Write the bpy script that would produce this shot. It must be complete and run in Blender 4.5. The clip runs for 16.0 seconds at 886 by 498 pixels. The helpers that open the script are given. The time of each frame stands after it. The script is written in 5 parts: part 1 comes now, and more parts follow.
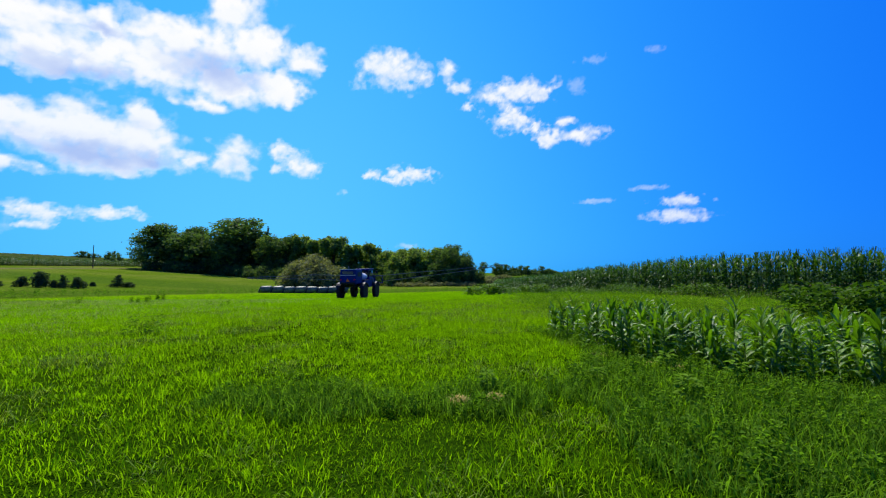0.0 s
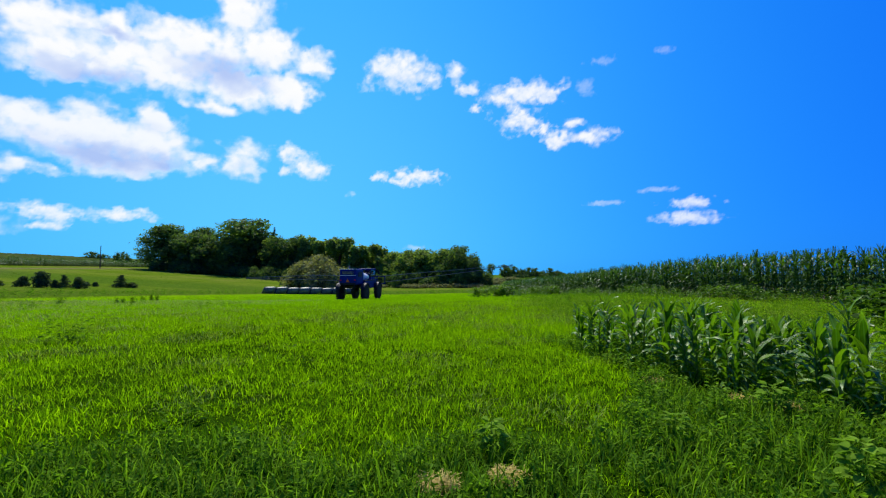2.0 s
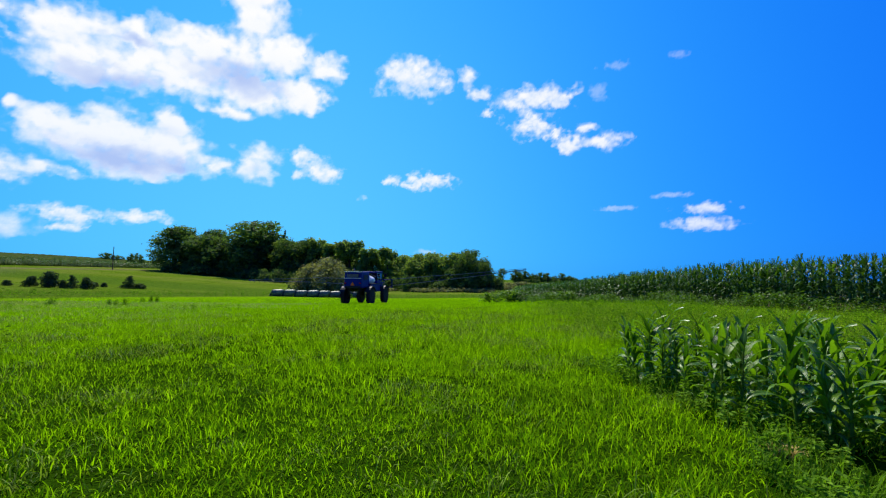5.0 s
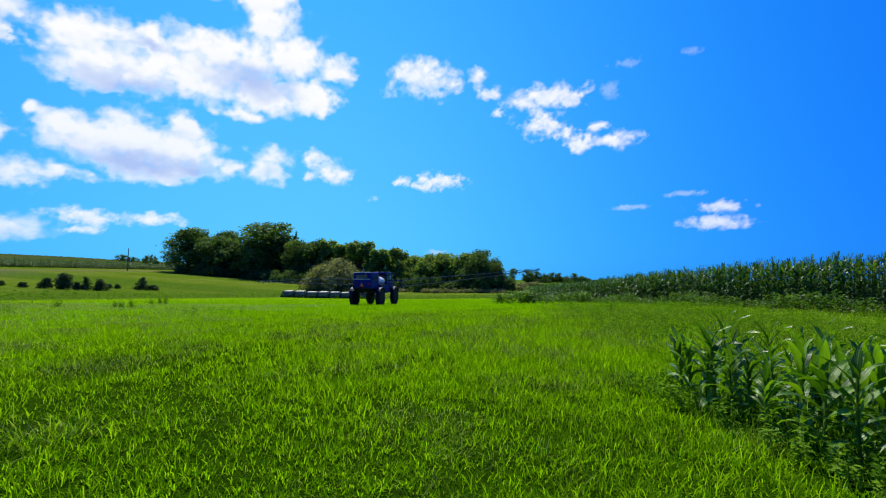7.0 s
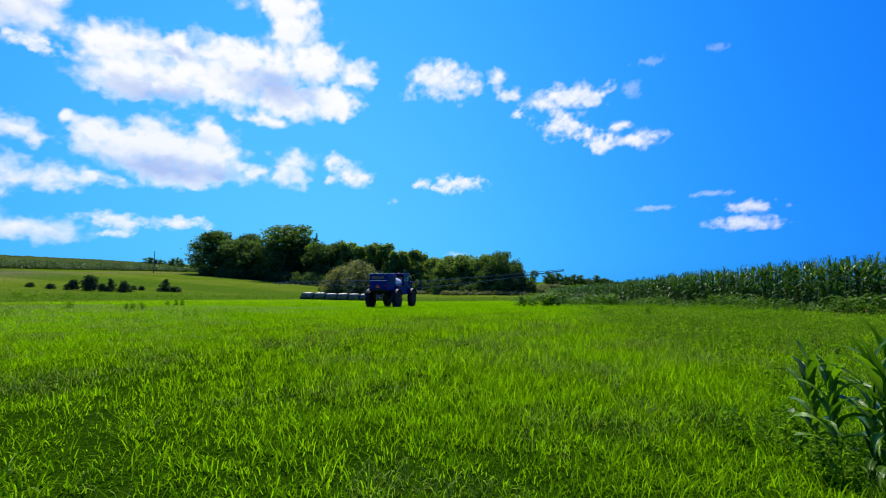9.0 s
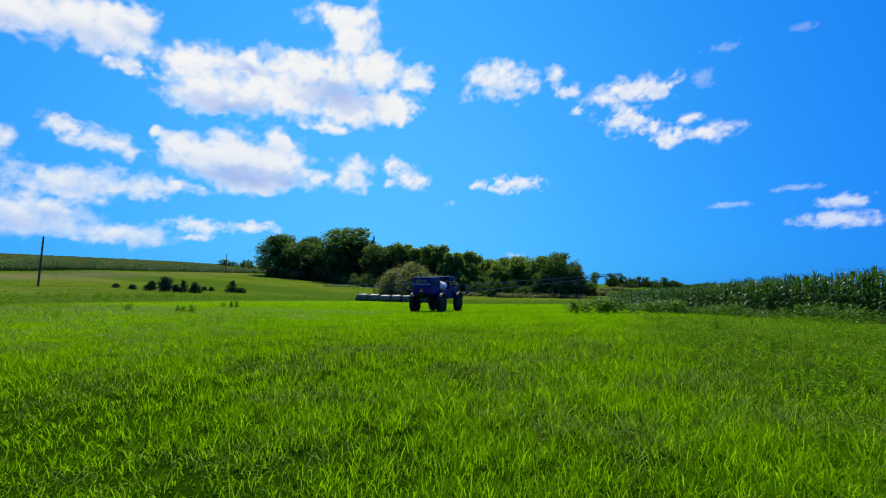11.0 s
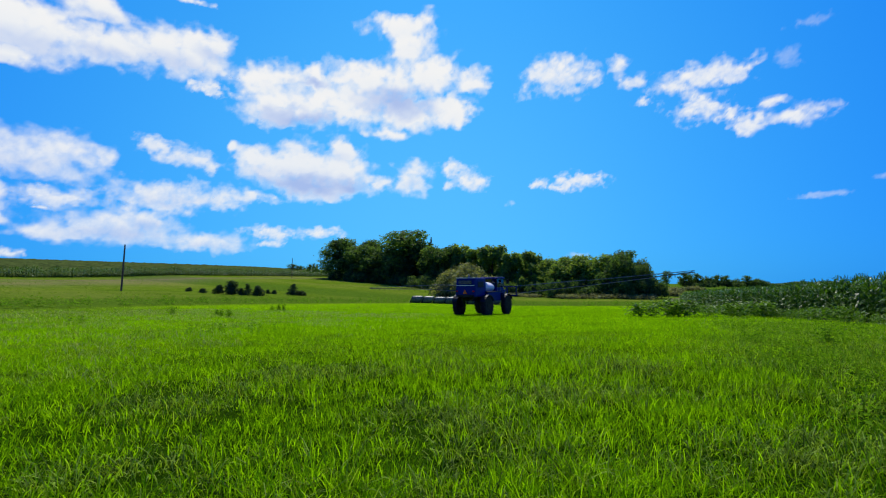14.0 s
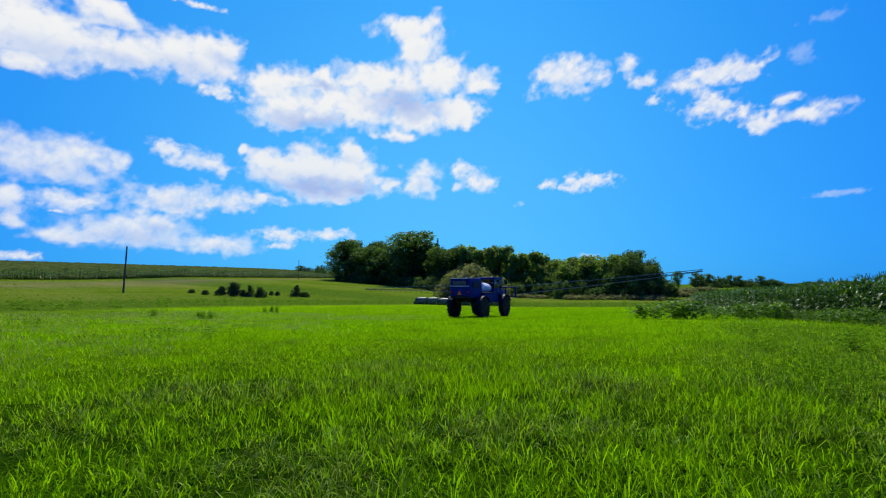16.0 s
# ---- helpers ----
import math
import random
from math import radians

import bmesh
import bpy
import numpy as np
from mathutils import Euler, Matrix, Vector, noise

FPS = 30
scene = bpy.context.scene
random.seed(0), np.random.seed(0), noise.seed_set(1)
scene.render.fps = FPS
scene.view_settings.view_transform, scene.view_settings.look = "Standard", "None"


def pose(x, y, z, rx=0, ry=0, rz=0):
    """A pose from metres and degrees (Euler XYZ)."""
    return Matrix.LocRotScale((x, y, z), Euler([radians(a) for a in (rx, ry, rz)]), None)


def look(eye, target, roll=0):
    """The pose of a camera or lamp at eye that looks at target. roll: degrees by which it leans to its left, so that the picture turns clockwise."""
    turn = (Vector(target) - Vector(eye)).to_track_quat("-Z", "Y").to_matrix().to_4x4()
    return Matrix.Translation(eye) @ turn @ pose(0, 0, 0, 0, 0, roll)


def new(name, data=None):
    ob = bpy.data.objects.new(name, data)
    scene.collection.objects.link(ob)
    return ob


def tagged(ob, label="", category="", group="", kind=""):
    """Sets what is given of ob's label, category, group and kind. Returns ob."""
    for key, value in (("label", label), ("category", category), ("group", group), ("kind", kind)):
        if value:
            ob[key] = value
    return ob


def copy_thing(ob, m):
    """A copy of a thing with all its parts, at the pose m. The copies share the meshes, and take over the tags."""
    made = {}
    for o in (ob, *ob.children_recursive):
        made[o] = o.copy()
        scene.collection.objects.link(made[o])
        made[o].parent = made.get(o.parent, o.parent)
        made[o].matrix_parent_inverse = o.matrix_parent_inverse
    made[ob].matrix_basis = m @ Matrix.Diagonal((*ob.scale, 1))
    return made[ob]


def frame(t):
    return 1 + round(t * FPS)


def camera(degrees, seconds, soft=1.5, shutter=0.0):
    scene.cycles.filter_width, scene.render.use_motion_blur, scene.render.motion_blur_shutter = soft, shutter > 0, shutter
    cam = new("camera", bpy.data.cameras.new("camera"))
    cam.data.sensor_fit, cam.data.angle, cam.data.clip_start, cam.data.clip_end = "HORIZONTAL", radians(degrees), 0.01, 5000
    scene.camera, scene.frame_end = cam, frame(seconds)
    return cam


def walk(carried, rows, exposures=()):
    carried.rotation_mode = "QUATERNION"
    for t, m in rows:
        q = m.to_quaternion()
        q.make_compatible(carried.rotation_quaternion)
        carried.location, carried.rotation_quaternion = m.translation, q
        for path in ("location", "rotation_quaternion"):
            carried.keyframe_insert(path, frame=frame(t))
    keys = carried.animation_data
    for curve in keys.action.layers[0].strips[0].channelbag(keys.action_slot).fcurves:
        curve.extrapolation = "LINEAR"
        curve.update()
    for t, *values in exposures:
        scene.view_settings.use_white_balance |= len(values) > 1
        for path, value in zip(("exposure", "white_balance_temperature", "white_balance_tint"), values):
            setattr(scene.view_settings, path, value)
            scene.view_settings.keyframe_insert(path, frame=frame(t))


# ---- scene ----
cam = camera(90.5, 16.0, soft=1.15)
PATH = [
    (0.0, pose(0.000, -0.000, 1.738, 92.55, 0.28, -0.00)),
    (0.5, pose(0.074, 0.575, 1.712, 92.65, 0.23, 0.28)),
    (1.0, pose(0.144, 1.150, 1.662, 92.67, 0.16, 0.46)),
    (1.5, pose(0.193, 1.725, 1.611, 92.69, 0.15, 0.82)),
    (2.0, pose(0.245, 2.275, 1.567, 92.80, 0.10, 0.99)),
    (2.5, pose(0.281, 2.773, 1.524, 92.89, 0.02, 1.25)),
    (3.0, pose(0.305, 3.202, 1.480, 93.06, -0.14, 1.30)),
    (3.5, pose(0.312, 3.555, 1.480, 93.28, -0.32, 1.64)),
    (4.0, pose(0.324, 3.886, 1.483, 93.35, -0.43, 1.91)),
    (6.5, pose(0.275, 4.928, 1.519, 93.36, -0.29, 3.36)),
    (7.0, pose(0.262, 5.304, 1.518, 93.39, -0.26, 3.79)),
    (7.5, pose(0.249, 5.697, 1.502, 93.46, -0.31, 4.08)),
    (8.0, pose(0.232, 6.097, 1.481, 93.52, -0.28, 4.42)),
    (8.5, pose(0.218, 6.491, 1.443, 93.60, -0.25, 4.98)),
    (9.0, pose(0.220, 6.871, 1.429, 93.67, -0.25, 6.37)),
    (11.5, pose(1.154, 9.018, 1.655, 93.82, -0.29, 16.48)),
    (12.0, pose(1.192, 9.469, 1.630, 93.87, -0.09, 19.03)),
    (12.5, pose(1.253, 9.943, 1.616, 93.94, 0.00, 19.96)),
    (13.0, pose(1.341, 10.421, 1.608, 93.98, 0.11, 20.81)),
    (13.5, pose(1.454, 10.899, 1.603, 93.98, 0.22, 21.47)),
    (14.0, pose(1.586, 11.365, 1.587, 93.98, 0.23, 21.80)),
    (14.5, pose(1.694, 11.823, 1.547, 94.04, 0.32, 22.24)),
    (15.0, pose(1.820, 12.282, 1.533, 94.08, 0.33, 22.52)),
    (15.5, pose(1.961, 12.746, 1.508, 94.15, 0.31, 22.77)),
    (16.0, pose(2.099, 13.213, 1.517, 94.15, 0.40, 23.01)),
]
walk(cam, PATH, [(0.0, 0.0), (9.5, 0.0), (11.5, -0.15), (16.0, -0.15)])

# ---- sun, sky and exposure ----
SUN_AZ, SUN_EL = radians(-18), radians(53)
SKY_A, SKY_B, SKY_C = -2.19, 2.73, -2.15
world = bpy.data.worlds.new("sky")
scene.world = world
world.use_nodes = True
wn, wl = world.node_tree.nodes, world.node_tree.links
bg = wn["Background"]
sky = wn.new("ShaderNodeTexSky")
sky.sky_type, sky.sun_disc = "NISHITA", False
sky.sun_elevation, sky.sun_rotation = SUN_EL, SUN_AZ
sky.altitude, sky.air_density, sky.dust_density, sky.ozone_density = 300, 1.0, 1.15, 2.0
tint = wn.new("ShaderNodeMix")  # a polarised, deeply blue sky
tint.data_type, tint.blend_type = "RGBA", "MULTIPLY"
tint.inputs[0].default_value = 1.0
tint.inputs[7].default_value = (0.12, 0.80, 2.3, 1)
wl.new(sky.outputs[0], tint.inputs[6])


def sky_math(op, a, b=0.0, c=0.0):
    n = wn.new("ShaderNodeMath")
    n.operation = op
    for i, v in enumerate((a, b, c)):
        if hasattr(v, "is_linked"):
            wl.new(v, n.inputs[i])
        else:
            n.inputs[i].default_value = v
    return n.outputs[0]


# the air brightens towards the sun and towards the horizon
GLOW_AZ = radians(-25)
glow = Vector((math.sin(GLOW_AZ) * math.cos(SUN_EL), math.cos(GLOW_AZ) * math.cos(SUN_EL), math.sin(SUN_EL)))
where = wn.new("ShaderNodeTexCoord")
near_sun = wn.new("ShaderNodeVectorMath")
near_sun.operation = "DOT_PRODUCT"
wl.new(where.outputs["Generated"], near_sun.inputs[0])
near_sun.inputs[1].default_value = glow
parts = wn.new("ShaderNodeSeparateXYZ")
wl.new(where.outputs["Generated"], parts.inputs[0])
rise = sky_math("MAXIMUM", parts.outputs[2], 0.0)
green = sky_math("EXPONENT", sky_math("ADD", sky_math("MULTIPLY_ADD", near_sun.outputs["Value"], SKY_B, SKY_A), sky_math("MULTIPLY", rise, SKY_C)))
green = sky_math("MINIMUM", green, 0.75)
red = sky_math("MULTIPLY", sky_math("POWER", green, 2.6), 0.46)
blue = sky_math("MULTIPLY", sky_math("POWER", green, 0.12), 1.13)
air = wn.new("ShaderNodeCombineColor")
for i, v in enumerate((red, green, blue)):
    wl.new(sky_math("MULTIPLY", v, 10.0), air.inputs[i])
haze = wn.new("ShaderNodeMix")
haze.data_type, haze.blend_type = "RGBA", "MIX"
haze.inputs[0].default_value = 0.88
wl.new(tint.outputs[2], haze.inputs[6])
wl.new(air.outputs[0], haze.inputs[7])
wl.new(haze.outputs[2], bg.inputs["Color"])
bg.inputs["Strength"].default_value = 0.10
lamp = bpy.data.lights.new("sun", "SUN")
lamp.energy, lamp.angle, lamp.color = 5.0, radians(0.53), (1.0, 0.95, 0.86)
sun = new("sun", lamp)
sun_way = Vector((math.sin(SUN_AZ) * math.cos(SUN_EL), math.cos(SUN_AZ) * math.cos(SUN_EL), math.sin(SUN_EL)))
sun.matrix_world = look(sun_way * 500, (0, 0, 0))


# ---- materials ----
def nodes_of(name):
    m = bpy.data.materials.new(name)
    m.use_nodes = True
    nt = m.node_tree
    for n in list(nt.nodes):
        nt.nodes.remove(n)
    out = nt.nodes.new("ShaderNodeOutputMaterial")
    return m, nt, out


def ramp(nt, fac, stops):
    r = nt.nodes.new("ShaderNodeValToRGB")
    while len(r.color_ramp.elements) < len(stops):
        r.color_ramp.elements.new(0.5)
    for e, (p, c) in zip(r.color_ramp.elements, stops):
        e.position, e.color = p, (*c, 1) if len(c) == 3 else c
    nt.links.new(fac, r.inputs[0])
    return r.outputs[0]


def noise_of(nt, scale, detail=4, rough=0.55, coords="Object", stretch=None):
    t = nt.nodes.new("ShaderNodeTexCoord")
    n = nt.nodes.new("ShaderNodeTexNoise")
    n.inputs["Scale"].default_value, n.inputs["Detail"].default_value, n.inputs["Roughness"].default_value = scale, detail, rough
    src = nt.nodes.new("ShaderNodeNewGeometry").outputs["Position"] if coords == "World" else t.outputs[coords]
    if stretch:
        mp = nt.nodes.new("ShaderNodeMapping")
        mp.inputs["Scale"].default_value = stretch
        nt.links.new(src, mp.inputs[0])
        src = mp.outputs[0]
    nt.links.new(src, n.inputs["Vector"])
    return n.outputs["Fac"]


def mix(nt, fac, a, b, kind="MIX"):
    m = nt.nodes.new("ShaderNodeMix")
    m.data_type, m.blend_type = "RGBA", kind
    for v, i in ((fac, 0), (a, 6), (b, 7)):
        if hasattr(v, "is_linked"):
            nt.links.new(v, m.inputs[i])
        elif i == 0:
            m.inputs[i].default_value = v
        else:
            m.inputs[i].default_value = (*v, 1)
    return m.outputs[2]


def solid(name, col, rough=0.5, metal=0.0, var=0.15, scale=6.0, bump=0.0, coat=0.0, dirt=None, spec=0.1):
    """A surface with grain and a coarser stain over its base colour."""
    m, nt, out = nodes_of(name)
    p = nt.nodes.new("ShaderNodeBsdfPrincipled")
    lo, hi = tuple(c * (1 - var) for c in col), tuple(min(1, c * (1 + var)) for c in col)
    c = ramp(nt, noise_of(nt, scale, 5), [(0.3, lo), (0.7, hi)])
    if dirt:
        c = mix(nt, ramp(nt, noise_of(nt, scale * 0.25, 6, 0.7), [(0.45, (0, 0, 0)), (0.75, (0.6, 0.6, 0.6))]), c, dirt)
    nt.links.new(c, p.inputs["Base Color"])
    p.inputs["Roughness"].default_value, p.inputs["Metallic"].default_value = rough, metal
    p.inputs["Specular IOR Level"].default_value = spec
    p.inputs["Coat Weight"].default_value = coat
    if bump:
        b = nt.nodes.new("ShaderNodeBump")
        b.inputs["Strength"].default_value = bump
        nt.links.new(noise_of(nt, scale * 6, 4), b.inputs["Height"])
        nt.links.new(b.outputs[0], p.inputs["Normal"])
    nt.links.new(p.outputs[0], out.inputs[0])
    return m


def leafy(name, dark, light, through_col, gloss=0.25, rough=0.45, thin=0.45, patch=None, patch_scale=0.2, patch_lo=0.42, patch_hi=0.62, island=True, grain=8.0, mottle=(0.75, 1.15)):
    """Leaves and blades: they reflect, let light through and shine a little."""
    m, nt, out = nodes_of(name)
    rnd = nt.nodes.new("ShaderNodeNewGeometry").outputs["Random Per Island"] if island else nt.nodes.new("ShaderNodeObjectInfo").outputs["Random"]
    c = ramp(nt, rnd, [(0.0, dark), (1.0, light)])
    t = mix(nt, 1.0, c, through_col, "MULTIPLY")
    if patch:
        n = noise_of(nt, patch_scale, 4, 0.6, "World")
        f = ramp(nt, n, [(patch_lo, (0, 0, 0)), (patch_hi, (1, 1, 1))])
        c = mix(nt, f, c, patch)
        t = mix(nt, f, t, tuple(x * 1.6 for x in patch))
    g = noise_of(nt, grain, 2, 0.5, "World")
    c = mix(nt, 1.0, c, ramp(nt, g, [(0.3, (mottle[0],) * 3), (0.7, (mottle[1],) * 3)]), "MULTIPLY")
    p = nt.nodes.new("ShaderNodeBsdfPrincipled")
    p.inputs["Roughness"].default_value = rough
    p.inputs["Specular IOR Level"].default_value = gloss
    nt.links.new(c, p.inputs["Base Color"])
    tr = nt.nodes.new("ShaderNodeBsdfTranslucent")
    nt.links.new(t, tr.inputs["Color"])
    ms = nt.nodes.new("ShaderNodeMixShader")
    ms.inputs[0].default_value = thin
    nt.links.new(p.outputs[0], ms.inputs[1])
    nt.links.new(tr.outputs[0], ms.inputs[2])
    nt.links.new(ms.outputs[0], out.inputs[0])
    return m


GRASS = leafy("grass_blade", (0.108, 0.222, 0.002), (0.235, 0.415, 0.008), (1.8, 1.9, 0.3), gloss=0.0, rough=0.45, thin=0.53, patch=(0.080, 0.165, 0.004), patch_scale=0.30, patch_lo=0.52, patch_hi=0.80, grain=3.6, mottle=(0.55, 1.32))
# matted grass: its wide tone range also paints pale glints and dark gaps
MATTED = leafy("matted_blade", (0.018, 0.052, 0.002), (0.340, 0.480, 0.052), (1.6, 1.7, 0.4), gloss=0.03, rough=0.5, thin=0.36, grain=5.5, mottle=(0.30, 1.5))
WEED = leafy("weed_leaf", (0.038, 0.115, 0.003), (0.145, 0.28, 0.015), (1.6, 1.7, 0.7), gloss=0.0, rough=0.5, thin=0.4)
VERGE = leafy("verge_weed_leaf", (0.030, 0.088, 0.004), (0.135, 0.255, 0.020), (1.5, 1.6, 0.6), gloss=0.10, rough=0.45, thin=0.32)
THICKET = leafy("thicket_leaf", (0.024, 0.072, 0.004), (0.100, 0.195, 0.016), (1.5, 1.6, 0.6), gloss=0.04, rough=0.5, thin=0.30)
WEED_MIX = leafy("creeping_weed_leaf", (0.050, 0.130, 0.003), (0.200, 0.350, 0.018), (1.5, 1.65, 0.5), gloss=0.0, rough=0.5, thin=0.42, grain=1.2, mottle=(0.65, 1.25))
COARSE = leafy("coarse_grass", (0.034, 0.100, 0.003), (0.185, 0.335, 0.026), (1.6, 1.75, 0.5), gloss=0.0, rough=0.5, thin=0.42)
CORN = leafy("corn_leaf", (0.018, 0.060, 0.006), (0.108, 0.222, 0.024), (1.8, 1.9, 0.5), gloss=0.20, rough=0.38, thin=0.26)
CORN_NEAR = leafy("corn_leaf_young", (0.028, 0.092, 0.003), (0.155, 0.310, 0.014), (1.9, 2.0, 0.4), gloss=0.24, rough=0.34, thin=0.30, island=False, grain=14.0, mottle=(0.65, 1.2))
CROP = leafy("hill_crop_leaf", (0.07, 0.11, 0.02), (0.12, 0.155, 0.035), (1.2, 1.3, 0.6), gloss=0.0, rough=0.7, thin=0.1, patch=(0.06, 0.085, 0.02), patch_scale=0.3, grain=1.5)
WEED_DARK = leafy("dark_weed_leaf", (0.030, 0.090, 0.003), (0.185, 0.335, 0.026), (1.5, 1.65, 0.5), gloss=0.0, rough=0.5, thin=0.40)
WEED_PALE = leafy("pale_weed_leaf", (0.12, 0.24, 0.016), (0.24, 0.40, 0.036), (1.3, 1.4, 0.7), gloss=0.0, rough=0.5, thin=0.34)
# straw-pale blades, light enough to serve as painted glints too
SEED = leafy("seed_grass_blade", (0.16, 0.24, 0.03), (0.42, 0.48, 0.13), (1.3, 1.35, 0.6), gloss=0.03, rough=0.5, thin=0.35)
STRAW = leafy("dry_straw", (0.40, 0.31, 0.06), (0.62, 0.49, 0.13), (1.0, 1.0, 0.8), gloss=0.1, rough=0.7, thin=0.2)
PASTURE = leafy("pasture_blade", (0.085, 0.165, 0.006), (0.150, 0.240, 0.014), (1.5, 1.5, 0.6), gloss=0.0, rough=0.7, thin=0.4)
STALK = solid("corn_stalk", (0.12, 0.20, 0.016), 0.5, var=0.3, scale=12)
LEAF_DARK = leafy("tree_leaf_dark", (0.068, 0.125, 0.026), (0.180, 0.260, 0.050), (1.1, 1.3, 0.6), gloss=0.03, rough=0.6, thin=0.46, grain=0.30, mottle=(0.55, 1.35))
LEAF_MID = leafy("tree_leaf", (0.130, 0.210, 0.036), (0.330, 0.430, 0.080), (1.2, 1.3, 0.5), gloss=0.03, rough=0.6, thin=0.50, grain=0.34, mottle=(0.55, 1.35))
LEAF_OLIVE = leafy("bush_leaf", (0.145, 0.165, 0.045), (0.36, 0.38, 0.125), (1.2, 1.2, 0.6), gloss=0.03, rough=0.6, thin=0.38, grain=0.5, mottle=(0.6, 1.25))
CEDAR = leafy("cedar_leaf", (0.045, 0.085, 0.020), (0.115, 0.175, 0.042), (1.0, 1.0, 0.6), gloss=0.03, rough=0.7, thin=0.25)
BARK = solid("bark", (0.06, 0.045, 0.032), 0.9, var=0.4, scale=5, bump=0.6)
WOOD = solid("weathered_pole", (0.11, 0.085, 0.06), 0.85, var=0.35, scale=4, bump=0.5)
BLUE = solid("blue_paint", (0.004, 0.016, 0.14), 0.55, var=0.12, scale=2.5, coat=0.0, dirt=(0.008, 0.015, 0.07))
BLACK = solid("black_steel", (0.018, 0.018, 0.02), 0.5, var=0.3, scale=5)
RUBBER = solid("tyre_rubber", (0.02, 0.02, 0.021), 0.85, var=0.35, scale=7, bump=0.4, dirt=(0.06, 0.05, 0.035))
RIM = solid("rim_paint", (0.42, 0.42, 0.40), 0.5, var=0.15, scale=5, dirt=(0.16, 0.13, 0.09))
POLY = solid("tank_plastic", (0.72, 0.73, 0.70), 0.45, var=0.06, scale=3, dirt=(0.5, 0.48, 0.42))
STEEL = solid("boom_steel", (0.24, 0.22, 0.20), 0.5, 0.0, var=0.2, scale=6)
RED = solid("red_lens", (0.55, 0.02, 0.015), 0.3, var=0.1)
ORANGE = solid("orange_sign", (0.8, 0.16, 0.02), 0.5, var=0.08)
WRAP = solid("bale_wrap", (0.085, 0.11, 0.055), 0.45, var=0.4, scale=3, bump=0.4, dirt=(0.26, 0.30, 0.18), spec=0.22)
WRAP_END = solid("bale_end", (0.03, 0.035, 0.03), 0.5, var=0.3, scale=4, bump=0.3)




def rib(m):
    """Gives a leaf material a pale midrib and fine veins along the leaf."""
    nt = m.node_tree
    p = [n for n in nt.nodes if n.type == "BSDF_PRINCIPLED"][0]
    base = p.inputs["Base Color"].links[0].from_socket
    tc = nt.nodes.new("ShaderNodeTexCoord")
    sep = nt.nodes.new("ShaderNodeSeparateXYZ")
    nt.links.new(tc.outputs["Object"], sep.inputs[0])
    ab = nt.nodes.new("ShaderNodeMath")
    ab.operation = "ABSOLUTE"
    nt.links.new(sep.outputs[1], ab.inputs[0])
    mid = ramp(nt, ab.outputs[0], [(0.0, (0.75, 0.75, 0.75)), (0.006, (0, 0, 0))])
    vein = ramp(nt, noise_of(nt, 1.0, 2, 0.5, "Object", (3.0, 160.0, 3.0)), [(0.3, (0.72, 0.72, 0.72)), (0.7, (1.18, 1.18, 1.18))])
    c = mix(nt, 1.0, base, vein, "MULTIPLY")
    nt.links.new(mix(nt, mid, c, (0.26, 0.40, 0.07)), p.inputs["Base Color"])
    b = nt.nodes.new("ShaderNodeBump")
    b.inputs["Strength"].default_value, b.inputs["Distance"].default_value = 0.5, 0.01
    nt.links.new(vein, b.inputs["Height"])
    nt.links.new(b.outputs[0], p.inputs["Normal"])


rib(CORN_NEAR)


def glass_mat():
    m, nt, out = nodes_of("cab_glass")
    p = nt.nodes.new("ShaderNodeBsdfPrincipled")
    p.inputs["Base Color"].default_value = (0.03, 0.045, 0.05, 1)
    p.inputs["Roughness"].default_value = 0.05
    p.inputs["Transmission Weight"].default_value = 0.75
    nt.links.new(p.outputs[0], out.inputs[0])
    return m


GLASS = glass_mat()


